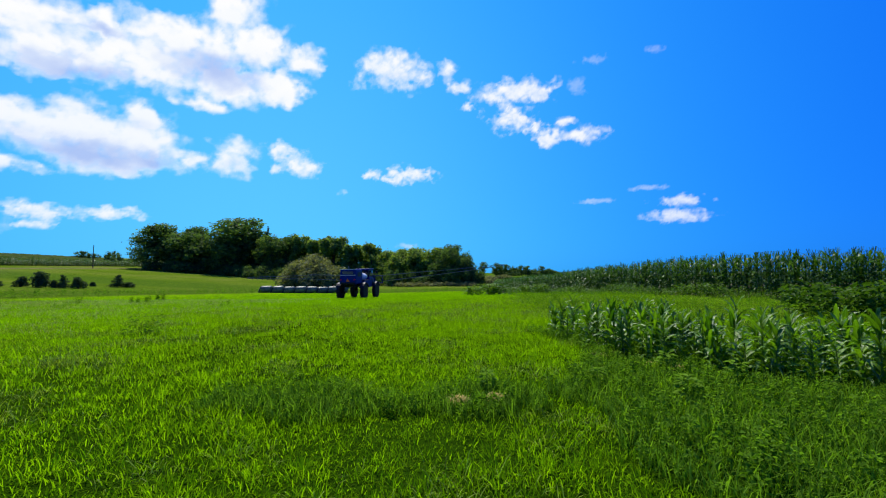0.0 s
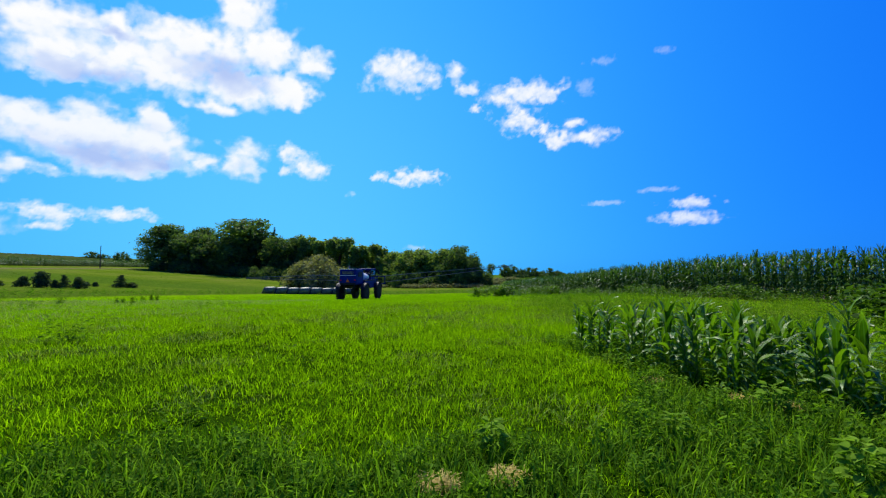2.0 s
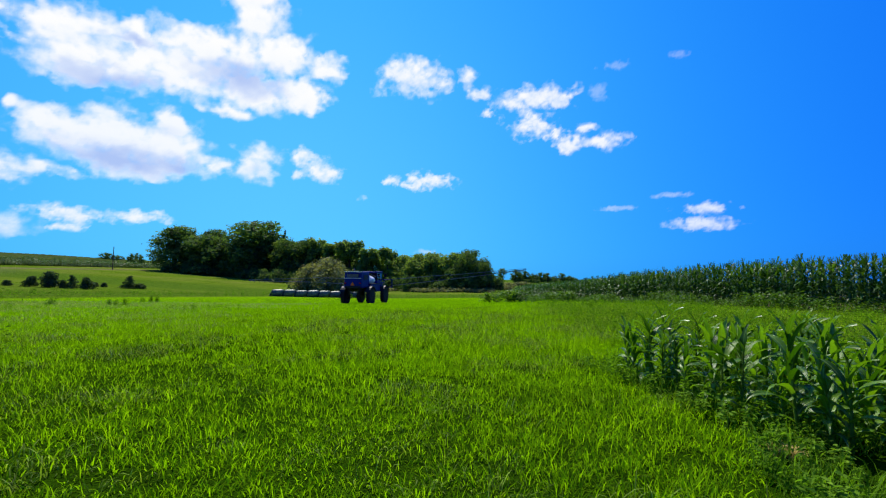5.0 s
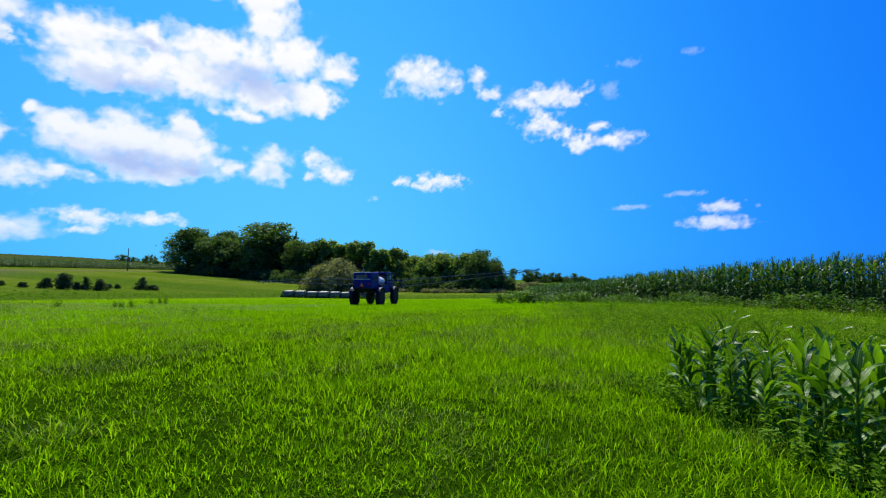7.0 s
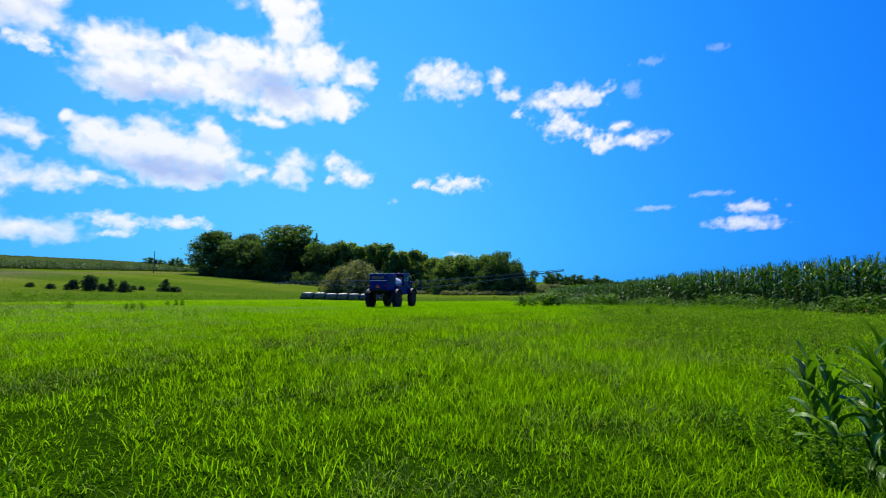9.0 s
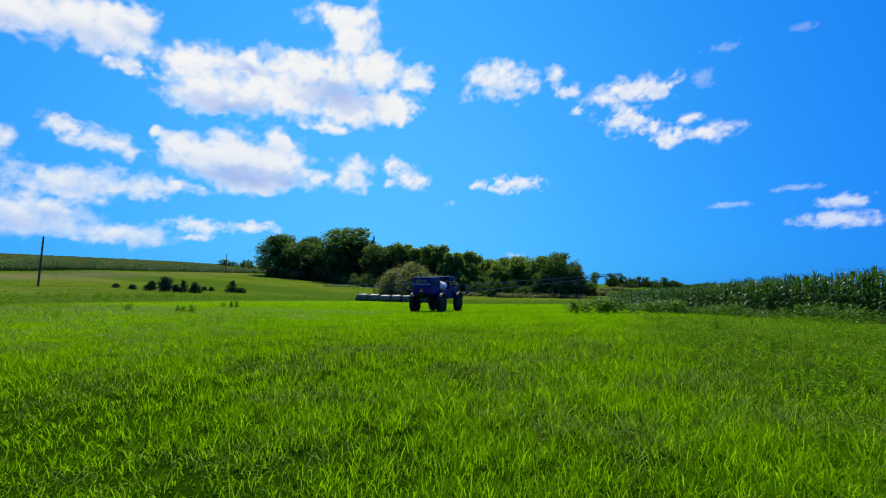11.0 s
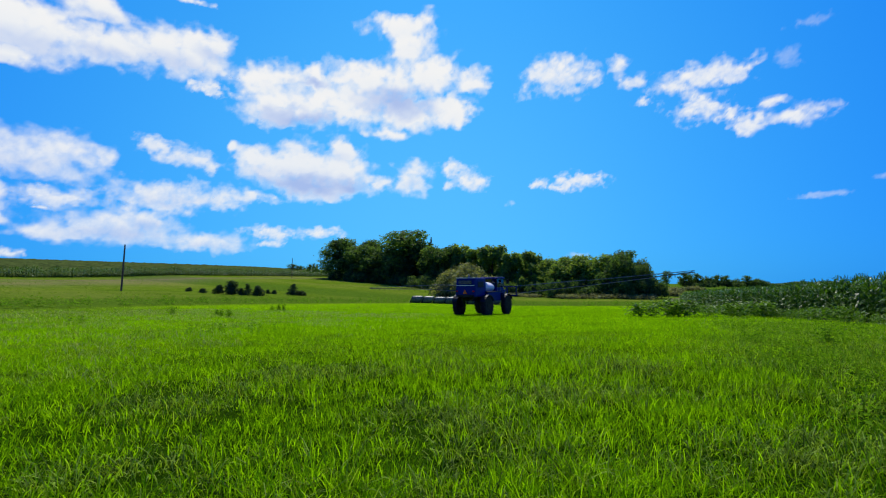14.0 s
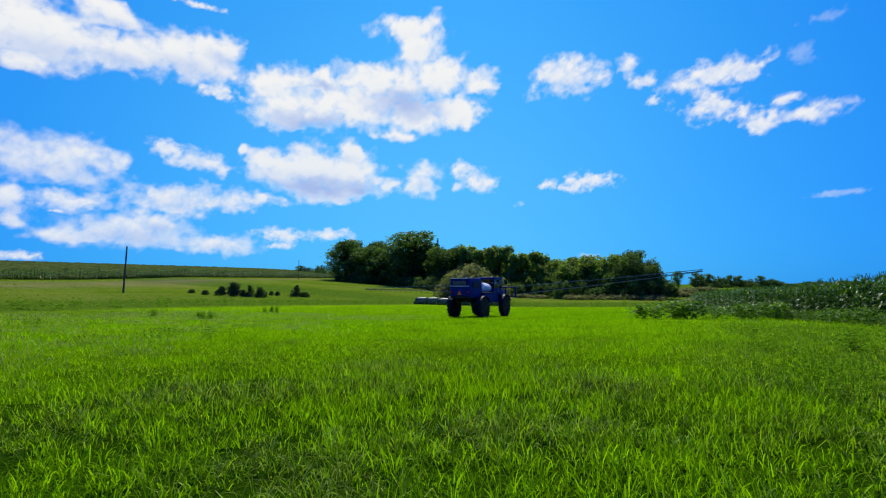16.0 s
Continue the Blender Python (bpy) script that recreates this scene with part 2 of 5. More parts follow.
def ground_mat():
    """Hay field, rough strip, hill pasture, worn track and bare soil, mixed by the sheet's own zones; shade between
    blades and along the bank is in the colour.
    """
    m, nt, out = nodes_of("ground_cover")
    at = nt.nodes.new("ShaderNodeAttribute")
    at.attribute_name = "zone"
    sep = nt.nodes.new("ShaderNodeSeparateColor")
    nt.links.new(at.outputs["Color"], sep.inputs[0])
    fine = noise_of(nt, 3.0, 6, 0.7, "World")
    mid = noise_of(nt, 0.25, 5, 0.6, "World", (1.0, 2.2, 1.0))
    rough_n = noise_of(nt, 0.9, 6, 0.75, "World", (1.0, 1.8, 1.0))
    big = noise_of(nt, 0.035, 4, 0.55, "World")
    field = mix(nt, ramp(nt, fine, [(0.3, (0, 0, 0)), (0.75, (1, 1, 1))]), (0.13, 0.28, 0.002), (0.26, 0.45, 0.005))
    field = mix(nt, ramp(nt, mid, [(0.50, (0, 0, 0)), (0.72, (0.7, 0.7, 0.7))]), field, (0.08, 0.18, 0.006))
    past = mix(nt, ramp(nt, mid, [(0.35, (0, 0, 0)), (0.7, (1, 1, 1))]), (0.09, 0.155, 0.007), (0.16, 0.23, 0.014))
    past = mix(nt, ramp(nt, big, [(0.45, (0, 0, 0)), (0.65, (0.8, 0.8, 0.8))]), past, (0.21, 0.23, 0.035))
    past = mix(nt, ramp(nt, rough_n, [(0.38, (0.4, 0.4, 0.4)), (0.6, (0, 0, 0))]), past, (0.05, 0.11, 0.008))
    strip = mix(nt, ramp(nt, rough_n, [(0.35, (0, 0, 0)), (0.7, (1, 1, 1))]), (0.050, 0.105, 0.006), (0.115, 0.195, 0.016))
    soil = mix(nt, ramp(nt, fine, [(0.3, (0, 0, 0)), (0.7, (1, 1, 1))]), (0.10, 0.075, 0.045), (0.30, 0.22, 0.13))
    c = mix(nt, sep.outputs[0], field, past)
    c = mix(nt, sep.outputs[1], c, strip)
    c = mix(nt, sep.outputs[2], c, soil)
    # alpha darkens the ground by the way, painting the shade between blades
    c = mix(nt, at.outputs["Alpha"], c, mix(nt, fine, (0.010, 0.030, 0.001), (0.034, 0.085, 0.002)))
    p = nt.nodes.new("ShaderNodeBsdfPrincipled")
    p.inputs["Roughness"].default_value = 0.9
    p.inputs["Specular IOR Level"].default_value = 0.0
    nt.links.new(c, p.inputs["Base Color"])
    b = nt.nodes.new("ShaderNodeBump")
    b.inputs["Strength"].default_value, b.inputs["Distance"].default_value = 0.9, 0.25
    nt.links.new(fine, b.inputs["Height"])
    nt.links.new(b.outputs[0], p.inputs["Normal"])
    nt.links.new(p.outputs[0], out.inputs[0])
    return m


GROUND = ground_mat()


def cloud_mat():
    """Backdrop clouds: white vapour that glows in place of sunlight, its grey shade in the colour, thin at the rim."""
    m, nt, out = nodes_of("cloud_vapour")
    at = nt.nodes.new("ShaderNodeAttribute")
    at.attribute_name = "vapour"
    sep = nt.nodes.new("ShaderNodeSeparateColor")
    nt.links.new(at.outputs["Color"], sep.inputs[0])
    fray = nt.nodes.new("ShaderNodeMath")
    fray.operation = "MULTIPLY_ADD"
    nt.links.new(noise_of(nt, 0.014, 4, 0.5, "World"), fray.inputs[0])
    fray.inputs[1].default_value = 0.7
    nt.links.new(sep.outputs[0], fray.inputs[2])
    thick = nt.nodes.new("ShaderNodeMapRange")
    thick.interpolation_type = "SMOOTHSTEP"
    thick.inputs[1].default_value, thick.inputs[2].default_value = 0.20, 1.32
    nt.links.new(fray.outputs[0], thick.inputs[0])
    lim = nt.nodes.new("ShaderNodeMath")
    lim.operation = "MULTIPLY"
    nt.links.new(thick.outputs[0], lim.inputs[0])
    nt.links.new(sep.outputs[2], lim.inputs[1])
    gate = nt.nodes.new("ShaderNodeMapRange")
    gate.inputs[1].default_value, gate.inputs[2].default_value = 0.0, 0.06
    nt.links.new(at.outputs["Alpha"], gate.inputs[0])
    body = nt.nodes.new("ShaderNodeMath")
    body.operation = "MULTIPLY"
    nt.links.new(lim.outputs[0], body.inputs[0])
    nt.links.new(gate.outputs[0], body.inputs[1])
    col = ramp(nt, sep.outputs[1], [(0.0, (1.0, 1.0, 1.0)), (0.2, (0.93, 0.96, 1.0)), (0.5, (0.66, 0.76, 0.98)), (1.0, (0.44, 0.57, 0.92))])
    em = nt.nodes.new("ShaderNodeEmission")
    em.inputs["Strength"].default_value = 1.0
    nt.links.new(col, em.inputs["Color"])
    tp = nt.nodes.new("ShaderNodeBsdfTransparent")
    ms = nt.nodes.new("ShaderNodeMixShader")
    nt.links.new(body.outputs[0], ms.inputs[0])
    nt.links.new(tp.outputs[0], ms.inputs[1])
    nt.links.new(em.outputs[0], ms.inputs[2])
    nt.links.new(ms.outputs[0], out.inputs[0])
    return m


CLOUD = cloud_mat()


# ---- mesh helpers ----
def mesh_np(name, verts, faces, mat=None, smooth=False):
    """A mesh from arrays: verts (n, 3), faces (m, k)."""
    verts, faces = np.asarray(verts, np.float32), np.asarray(faces, np.int32)
    me = bpy.data.meshes.new(name)
    n, (m, k) = len(verts), faces.shape
    me.vertices.add(n)
    me.vertices.foreach_set("co", verts.ravel())
    me.loops.add(m * k)
    me.loops.foreach_set("vertex_index", faces.ravel())
    me.polygons.add(m)
    me.polygons.foreach_set("loop_start", np.arange(0, m * k, k, dtype=np.int32))
    me.polygons.foreach_set("use_smooth", np.full(m, smooth))
    me.update(calc_edges=True)
    if mat:
        me.materials.append(mat)
    return me


def part(name, data, mat=None, parent=None, label="", at=None, smooth=False):
    """Links a bmesh or a mesh as ONE object, under parent where there is one."""
    if isinstance(data, bmesh.types.BMesh):
        me = bpy.data.meshes.new(name)
        data.to_mesh(me)
        data.free()
        if smooth:
            me.polygons.foreach_set("use_smooth", np.full(len(me.polygons), True))
    else:
        me = data
    if mat and not me.materials:
        me.materials.append(mat)
    ob = new(name, me)
    if at is not None:
        ob.matrix_basis = at
    if parent:
        ob.parent = parent
    if label:
        ob["label"] = label
    return ob


def thing(name, m, label, category, group="", kind=""):
    ob = new(name)
    ob.matrix_basis = m
    return tagged(ob, label, category, group, kind)


def box_bm(sx, sy, sz, at=(0, 0, 0), bevel=0.0, taper=None):
    bm = bmesh.new()
    bmesh.ops.create_cube(bm, size=1)
    for v in bm.verts:
        if taper and v.co.z > 0:
            v.co.x *= taper[0]
            v.co.y *= taper[1]
        v.co = Vector((v.co.x * sx, v.co.y * sy, v.co.z * sz)) + Vector(at)
    if bevel:
        bmesh.ops.bevel(bm, geom=bm.edges[:], offset=bevel, segments=2, affect="EDGES", profile=0.6)
    return bm


def tube_bm(points, radius, sides=6, bm=None):
    """A round bar along points; radius: one value, or one for each point."""
    bm = bm or bmesh.new()
    pts = [Vector(p) for p in points]
    rad = radius if isinstance(radius, (list, tuple)) else [radius] * len(pts)
    rings = []
    for i, p in enumerate(pts):
        d = (pts[min(i + 1, len(pts) - 1)] - pts[max(i - 1, 0)]).normalized()
        u = d.orthogonal().normalized() if abs(d.z) > 0.9 else d.cross(Vector((0, 0, 1))).normalized()
        w = d.cross(u)
        rings.append([bm.verts.new(p + (u * math.cos(a) + w * math.sin(a)) * rad[i]) for a in [2 * math.pi * k / sides for k in range(sides)]])
    for a, b in zip(rings, rings[1:]):
        for k in range(sides):
            bm.faces.new((a[k], a[(k + 1) % sides], b[(k + 1) % sides], b[k]))
    bm.faces.new(rings[0][::-1])
    bm.faces.new(rings[-1])
    return bm


def lathe_bm(profile, sides=24, axis="Y"):
    """A turned body: profile of (along the axis, radius)."""
    bm = bmesh.new()
    rings = []
    for a, r in profile:
        ring = []
        for k in range(sides):
            t = 2 * math.pi * k / sides
            ring.append(bm.verts.new((r * math.cos(t), a, r * math.sin(t)) if axis == "Y" else (a, r * math.cos(t), r * math.sin(t))))
        rings.append(ring)
    for a, b in zip(rings, rings[1:]):
        for k in range(sides):
            bm.faces.new((a[k], a[(k + 1) % sides], b[(k + 1) % sides], b[k]))
    bm.faces.new(rings[0][::-1])
    bm.faces.new(rings[-1])
    bmesh.ops.recalc_face_normals(bm, faces=bm.faces[:])
    return bm


# ---- lie of the land ----
def soft(v, w):
    return w * np.logaddexp(0, v / w)


def step(v, a, b):
    u = np.clip((v - a) / (b - a), 0, 1)
    return u * u * (3 - 2 * u)


def lay(x, y):
    """Height of the ground: a field that falls away to the trees, a hill that climbs to the west."""
    x, y = np.asarray(x, float), np.asarray(y, float)
    fall = -0.053 * (soft(y - 14, 4) - soft(y - 100, 8)) + 0.2
    climb = np.clip(0.046 + 0.00034 * (y - 70), 0.02, 0.066) * (soft(-x - 35, 6) - soft(-x - 340, 30))
    swell = 0.55 * np.tanh(soft(x + 15, 4) / 20) * step(y, 12, 30)
    away = -0.03 * soft(y - 620, 50) * step(x, -260, -60)
    return fall + climb + swell + away


def on_ground(x, y):
    return float(lay(x, y))


def field_edge(y):
    """The hay field's western edge."""
    return np.interp(y, (0, 30, 45, 65, 88, 105, 150), (-30, -37, -42.5, -45, -44.5, -40, -20))


CORN_EDGE = np.array([(37, 3), (27, 13), (19.5, 21), (16, 28.5), (14, 40), (13, 60), (13.5, 90), (15, 130)], float)


def along(line, step_m, inward=0.0, jitter=0.0, start=0.0, end=1e9):
    """Points every step_m metres along a polyline, set off to its right."""
    out, run = [], 0.0
    for a, b in zip(line, line[1:]):
        d = b - a
        n = float(np.hypot(*d))
        u = d / n
        right = np.array([u[1], -u[0]])
        s = (-run) % step_m
        while s < n:
            if start <= run + s <= end:
                out.append(a + u * (s + random.uniform(-jitter, jitter)) + right * (inward + random.uniform(-jitter, jitter)))
            s += step_m
        run += n
    return np.array(out)


def corn_x(y):
    """The tall corn's edge at y."""
    return np.interp(y, CORN_EDGE[:, 1], CORN_EDGE[:, 0])


# ---- the ground, one sheet to the horizon ----
def build_ground():
    def axis(lo, hi):
        core = np.arange(lo, hi + 0.1, 2.0)
        out = [hi]
        while out[-1] < 4200:
            out.append(out[-1] + 2 + (out[-1] - hi) * 0.12)
        back = [lo]
        while back[-1] > -4200:
            back.append(back[-1] - 2 - (lo - back[-1]) * 0.12)
        return np.array(back[:0:-1] + list(core) + out[1:])
    xs, ys = axis(-166, 45), axis(-12, 150)
    gx, gy = np.meshgrid(xs, ys)
    gz = lay(gx, gy)
    nx, ny = len(xs), len(ys)
    idx = np.arange(nx * ny).reshape(ny, nx)
    faces = np.stack([idx[:-1, :-1], idx[:-1, 1:], idx[1:, 1:], idx[1:, :-1]], -1).reshape(-1, 4)
    v = np.stack([gx, gy, gz], -1).reshape(-1, 3)
    near = (np.abs(v[:, 0]) < 60) & (v[:, 1] < 120)
    v[near, 2] += np.array([0.05 * noise.noise((p[0] * 0.35, p[1] * 0.35, 0)) for p in v[near]])
    me = mesh_np("ground", v, faces, GROUND, True)
    x, y = v[:, 0], v[:, 1]
    off = field_edge(y) - x
    past = np.maximum(step(off, -1, 3), step(y, 106, 112))
    strip = step(off, -3.0, 4.0) * (1 - 0.55 * step(off, 11, 20) - 0.45 * step(off, 26, 44)) * (y < 125)
    strip = np.maximum(strip, step(y, 104, 107) * (1 - step(y, 122, 134)))
    strip = np.maximum(strip, step(x - corn_x(y), -5, -3) * (y < 150) * (y > 8) * 0.9)
    strip = np.maximum(strip, step(y, 135, 165) * step(x, -70, -40))
    strip = np.maximum(strip, 0.6 * step(off, -15, -2) * (1 - step(y, 34, 46)) * (y > 8))
    strip = np.maximum(strip, 0.55 * step(x, 2.0, 6.0) * step(y, 11, 15) * (1 - step(y, 34, 44)))
    soil = step(x - corn_x(y), -1.5, 0.5) * (y < 150) * (y > 5)
    soil = np.maximum(soil, 1.0 * step(x + 0.35 - np.interp(y, (4, 6.2, 7.4, 8.8, 10.2), (9.0, 4.5, 3.1, 2.6, 2.35)), -0.1, 0.5) * (y > 4) * (y < 10.6) * (x < 9))
    # the bank is not shaped; its shade is painted as a dark strip
    bank = np.exp(-((x + 86 + 1.5 * np.sin(y * 0.2)) / 1.6) ** 2) * step(y, 58, 64) * (1 - step(y, 104, 112))
    strip = np.maximum(strip, bank)
    band = np.exp(-((x - np.interp(y, (58, 68, 85, 107, 130), (-112, -119, -127, -135, -141))) / 13) ** 2) * step(y, 40, 60) * (1 - step(y, 118, 140))
    soil = np.maximum(soil, 0.38 * band)
    track = np.exp(-((x + 138 + 0.02 * (y - 100)) / 2.2) ** 2) * (y > 30)
    soil = np.maximum(soil, 0.9 * track)
    # shade at the foot of the near grass, put into the ground colour
    blade_shade = (1 - step(np.hypot(x - 1.0, np.maximum(np.abs(y - 7) - 6, 0)), 5, 18))
    col = me.color_attributes.new("zone", "FLOAT_COLOR", "POINT")
    col.data.foreach_set("color", np.stack([past, strip, soil, blade_shade], -1).astype(np.float32).ravel())
    tagged(part("ground", me), "rolling green hay field, pasture hill and bare crop soil", "ground", kind="structure")


build_ground()


# ---- clouds, far behind all else ----
def value_noise(x, y, seed):
    """Smooth noise over a plane, 0 to 1."""
    table = np.random.default_rng(seed).random((256, 256))
    xi, yi = np.floor(x).astype(int), np.floor(y).astype(int)
    fx, fy = x - xi, y - yi
    fx, fy = fx ** 3 * (fx * (6 * fx - 15) + 10), fy ** 3 * (fy * (6 * fy - 15) + 10)
    a, b = table[yi % 256, xi % 256], table[yi % 256, (xi + 1) % 256]
    c, d = table[(yi + 1) % 256, xi % 256], table[(yi + 1) % 256, (xi + 1) % 256]
    return (a + (b - a) * fx) * (1 - fy) + (c + (d - c) * fx) * fy


def fractal(x, y, seed, octaves=5, gain=0.5):
    total, amp, norm = 0.0, 1.0, 0.0
    for o in range(octaves):
        total, norm = total + amp * value_noise(x * 2 ** o + 17.3 * o, y * 2 ** o + 9.1 * o, seed + o), norm + amp
        amp *= gain
    return total / norm


def billows(x, y, seed, octaves=4, gain=0.55):
    """Rounded heads, as on a cauliflower: high in the middle of each cell, creased between."""
    total, amp, norm = 0.0, 1.0, 0.0
    for o in range(octaves):
        px, py = x * 1.9 ** o + 5.7 * o, y * 1.9 ** o + 3.3 * o
        jit = np.random.default_rng(seed + o).random((64, 64, 2))
        xi, yi = np.floor(px).astype(int), np.floor(py).astype(int)
        best = np.full(px.shape, 9.0)
        for dx in (-1, 0, 1):
            for dy in (-1, 0, 1):
                j = jit[(yi + dy) % 64, (xi + dx) % 64]
                best = np.minimum(best, (xi + dx + j[..., 0] - px) ** 2 + (yi + dy + j[..., 1] - py) ** 2)
        total, norm = total + amp * (1 - np.minimum(best, 1.0)), norm + amp
        amp *= gain
    return total / norm


def cloud(puffs, dense=1.0, grey=1.0, shade=(), reach=3200.0):
    a0, a1 = min(p[0] - p[2] * 1.5 for p in puffs) - 1.0, max(p[0] + p[2] * 1.5 for p in puffs) + 1.0
    e0, e1 = min(p[1] - p[3] * 1.5 for p in puffs) - 0.8, max(p[1] + p[3] * 1.5 for p in puffs) + 0.8
    fine = 0.19 if len(puffs) > 4 else 0.16
    na, ne = max(8, int((a1 - a0) / fine)), max(8, int((e1 - e0) / fine))
    ga, ge = np.meshgrid(np.linspace(a0, a1, na), np.linspace(e0, e1, ne))
    wide = sorted(p[3] for p in puffs)[len(puffs) // 2]
    k = 1.2 / max(0.6, min(wide, 1.8))  # heads in step with the size of the puffs
    wa = (fractal(ga * 0.45 * k + 40, ge * 0.6 * k + 40, 8) - 0.5) + 0.45 * (fractal(ga * 1.6 * k + 40, ge * 2.0 * k + 40, 31) - 0.5)
    we = (fractal(ga * 0.45 * k + 90, ge * 0.6 * k + 70, 15) - 0.5) + 0.45 * (fractal(ga * 1.6 * k + 90, ge * 2.0 * k + 70, 37) - 0.5)
    heads = billows(ga * 0.56 * k + 50 + wa, ge * 0.78 * k + 50 + we, 21, 3, 0.5)
    body = np.full_like(ga, -3.0)
    for a, e, w, h in puffs:
        r = np.hypot((ga + wa * 2.2 * min(w, 1.6) - a) / w, (ge + we * 1.6 * min(h, 1.3) - e) / h)
        s = 1.0 - r
        body = np.where(body > s, body + 0.10 * np.exp(-(body - s) * 6), s + 0.10 * np.exp(-(s - body) * 6))
    d = -0.10 + 1.35 * np.minimum(body, 0.55) + 1.15 * (heads - 0.52) + 0.30 * (fractal(ga * 2.4 * k, ge * 3.2 * k, 61, 3) - 0.5)
    d = 0.05 + 0.94 * d if len(puffs) > 4 else 0.12 + 0.58 * d
    rim = np.minimum(np.minimum(ga - a0, a1 - ga), np.minimum(ge - e0, e1 - ge))
    # relief shading put into the colour: heads are bright above and dull below
    up = np.gradient(heads, axis=0) / fine
    low = 0.16 * np.clip(-up * 0.9, 0, 1.2) + 0.32 * np.clip(fractal(ga * 0.8 * k + 12, ge * 1.1 * k + 31, 77) - 0.5, 0, 1)
    for a, e, w, h in puffs:
        f = np.exp(-(((ga + wa - a) / (0.9 * w)) ** 2 + ((ge + 0.8 * we - e + 0.5 * h) / (0.55 * h)) ** 2))
        low = np.maximum(low, 0.5 * grey * f * min(1.0, h / 1.5) + 0.10 * np.clip(-up, 0, 1))
    for a, e, w, h in shade:
        low = np.maximum(low, 0.95 * np.exp(-(((ga + 3.4 * wa - a) / (1.1 * w)) ** 2 + ((ge + 2.0 * we - e) / (1.1 * h)) ** 2)))
    low = (low + 0.35 * (1 - dense) * (dense > 0.5)) * step(d, 0.1, 0.7)
    reach += 14.0 * len([o for o in bpy.data.objects if o.name.startswith("cloud")])
    ra, re = np.radians(ga), np.radians(ge)
    v = np.stack([np.sin(ra) * np.cos(re), np.cos(ra) * np.cos(re), np.sin(re)], -1).reshape(-1, 3) * reach + np.array([1.0, 6.0, 1.6])
    idx = np.arange(na * ne).reshape(ne, na)
    faces = np.stack([idx[:-1, :-1], idx[:-1, 1:], idx[1:, 1:], idx[1:, :-1]], -1).reshape(-1, 4)
    d = d * step(rim, 0.0, 0.6) - 0.3 * (1 - step(rim, 0.0, 0.6))
    keep = (d > -0.35).ravel()[faces].any(1)
    used = np.unique(faces[keep])
    back = np.zeros(na * ne, int)
    back[used] = np.arange(len(used))
    me = mesh_np("cloud", v[used], back[faces[keep]], CLOUD, True)
    col = me.color_attributes.new("vapour", "FLOAT_COLOR", "POINT")
    col.data.foreach_set("color", np.stack([d, low, np.full_like(d, min(1.0, dense + 0.24) if dense > 0.5 else dense * 0.8), np.clip(d + 0.32, 0, 1)], -1).reshape(-1, 4)[used].astype(np.float32).ravel())
    ob = part("cloud", me)
    big = len(puffs) > 4
    return tagged(ob, "large white cumulus cloud with a grey base" if big else "small white fair-weather cloud in the blue sky", "cloud", "clouds in the sky", "structure")


# ---- clouds: (azimuth, elevation, half width, half height) of each puff, in degrees; density; how grey the painted shade of the base is ----
cloud([(-27.2, 30.8, 4.5, 1.3), (-25.8, 28.7, 3.4, 1.9), (-23.5, 25.4, 4.0, 2.4), (-17.5, 24.9, 2.2, 1.5), (-30.2, 24.8, 5.8, 2.3), (-39.2, 24.2, 4.8, 1.7), (-44.1, 23.3, 2.9, 1.6), (-42.2, 20.4, 5.3, 2.2), (-34.5, 21.6, 6.5, 2.6), (-25.8, 21.5, 5.9, 2.4), (-29.1, 18.3, 2.2, 0.9), (-20.3, 21.2, 2.8, 1.8)], 1.0, 0.35,
      [(-27.7, 22.4, 4.5, 1.7), (-40.4, 19.4, 4.3, 1.3), (-38.2, 23.7, 2.3, 0.5)])
cloud([(-47.4, 15.4, 0.8, 0.7), (-43.9, 14.0, 2.9, 1.8), (-40.0, 14.0, 4.9, 2.4), (-34.9, 16.1, 1.9, 1.4), (-34.8, 13.5, 4.3, 2.6), (-37.9, 11.8, 5.8, 1.5)], 0.72, 0.5, [(-38.9, 12.0, 5.7, 1.1), (-33.2, 12.0, 2.7, 1.1)])
cloud([(-29.8, 12.5, 1.5, 0.8), (-25.6, 13.2, 2.1, 1.6)], 1.0, 0.6)
cloud([(-20.1, 14.1, 2.1, 1.0), (-17.7, 12.5, 1.8, 1.1), (-20.9, 12.1, 1.0, 0.5)], 1.0, 0.6)
cloud([(-6.1, 24.6, 3.7, 1.8), (-8.7, 25.1, 1.8, 1.0), (-2.3, 23.9, 1.0, 0.8)], 1.0, 0.6)
cloud([(-11.3, 22.6, 0.9, 0.4)], 0.45, 0.6)
cloud([(0.8, 24.8, 1.0, 1.2), (2.2, 22.9, 1.5, 0.7)], 1.0, 0.6)
cloud([(9.4, 22.1, 4.1, 1.0), (13.2, 21.6, 1.6, 0.9), (6.2, 21.4, 2.0, 0.7)], 1.0, 0.6)
cloud([(9.3, 18.9, 2.4, 1.3), (12.1, 17.4, 1.1, 0.7), (3.5, 20.4, 1.0, 0.5)], 1.0, 0.6)
cloud([(15.8, 18.1, 0.9, 0.5), (14.1, 16.4, 1.6, 0.9), (17.7, 16.4, 2.4, 0.9)], 1.0, 0.6)
cloud([(17.3, 22.1, 0.9, 0.8)], 0.3, 0.6)
cloud([(19.4, 24.6, 1.5, 0.5)], 0.3, 0.6)
cloud([(26.4, 24.6, 1.0, 0.4)], 0.3, 0.6)
cloud([(-9.0, 12.1, 0.9, 0.6), (-4.2, 12.2, 2.7, 0.9), (-6.4, 11.6, 1.4, 0.6)], 1.0, 0.6)
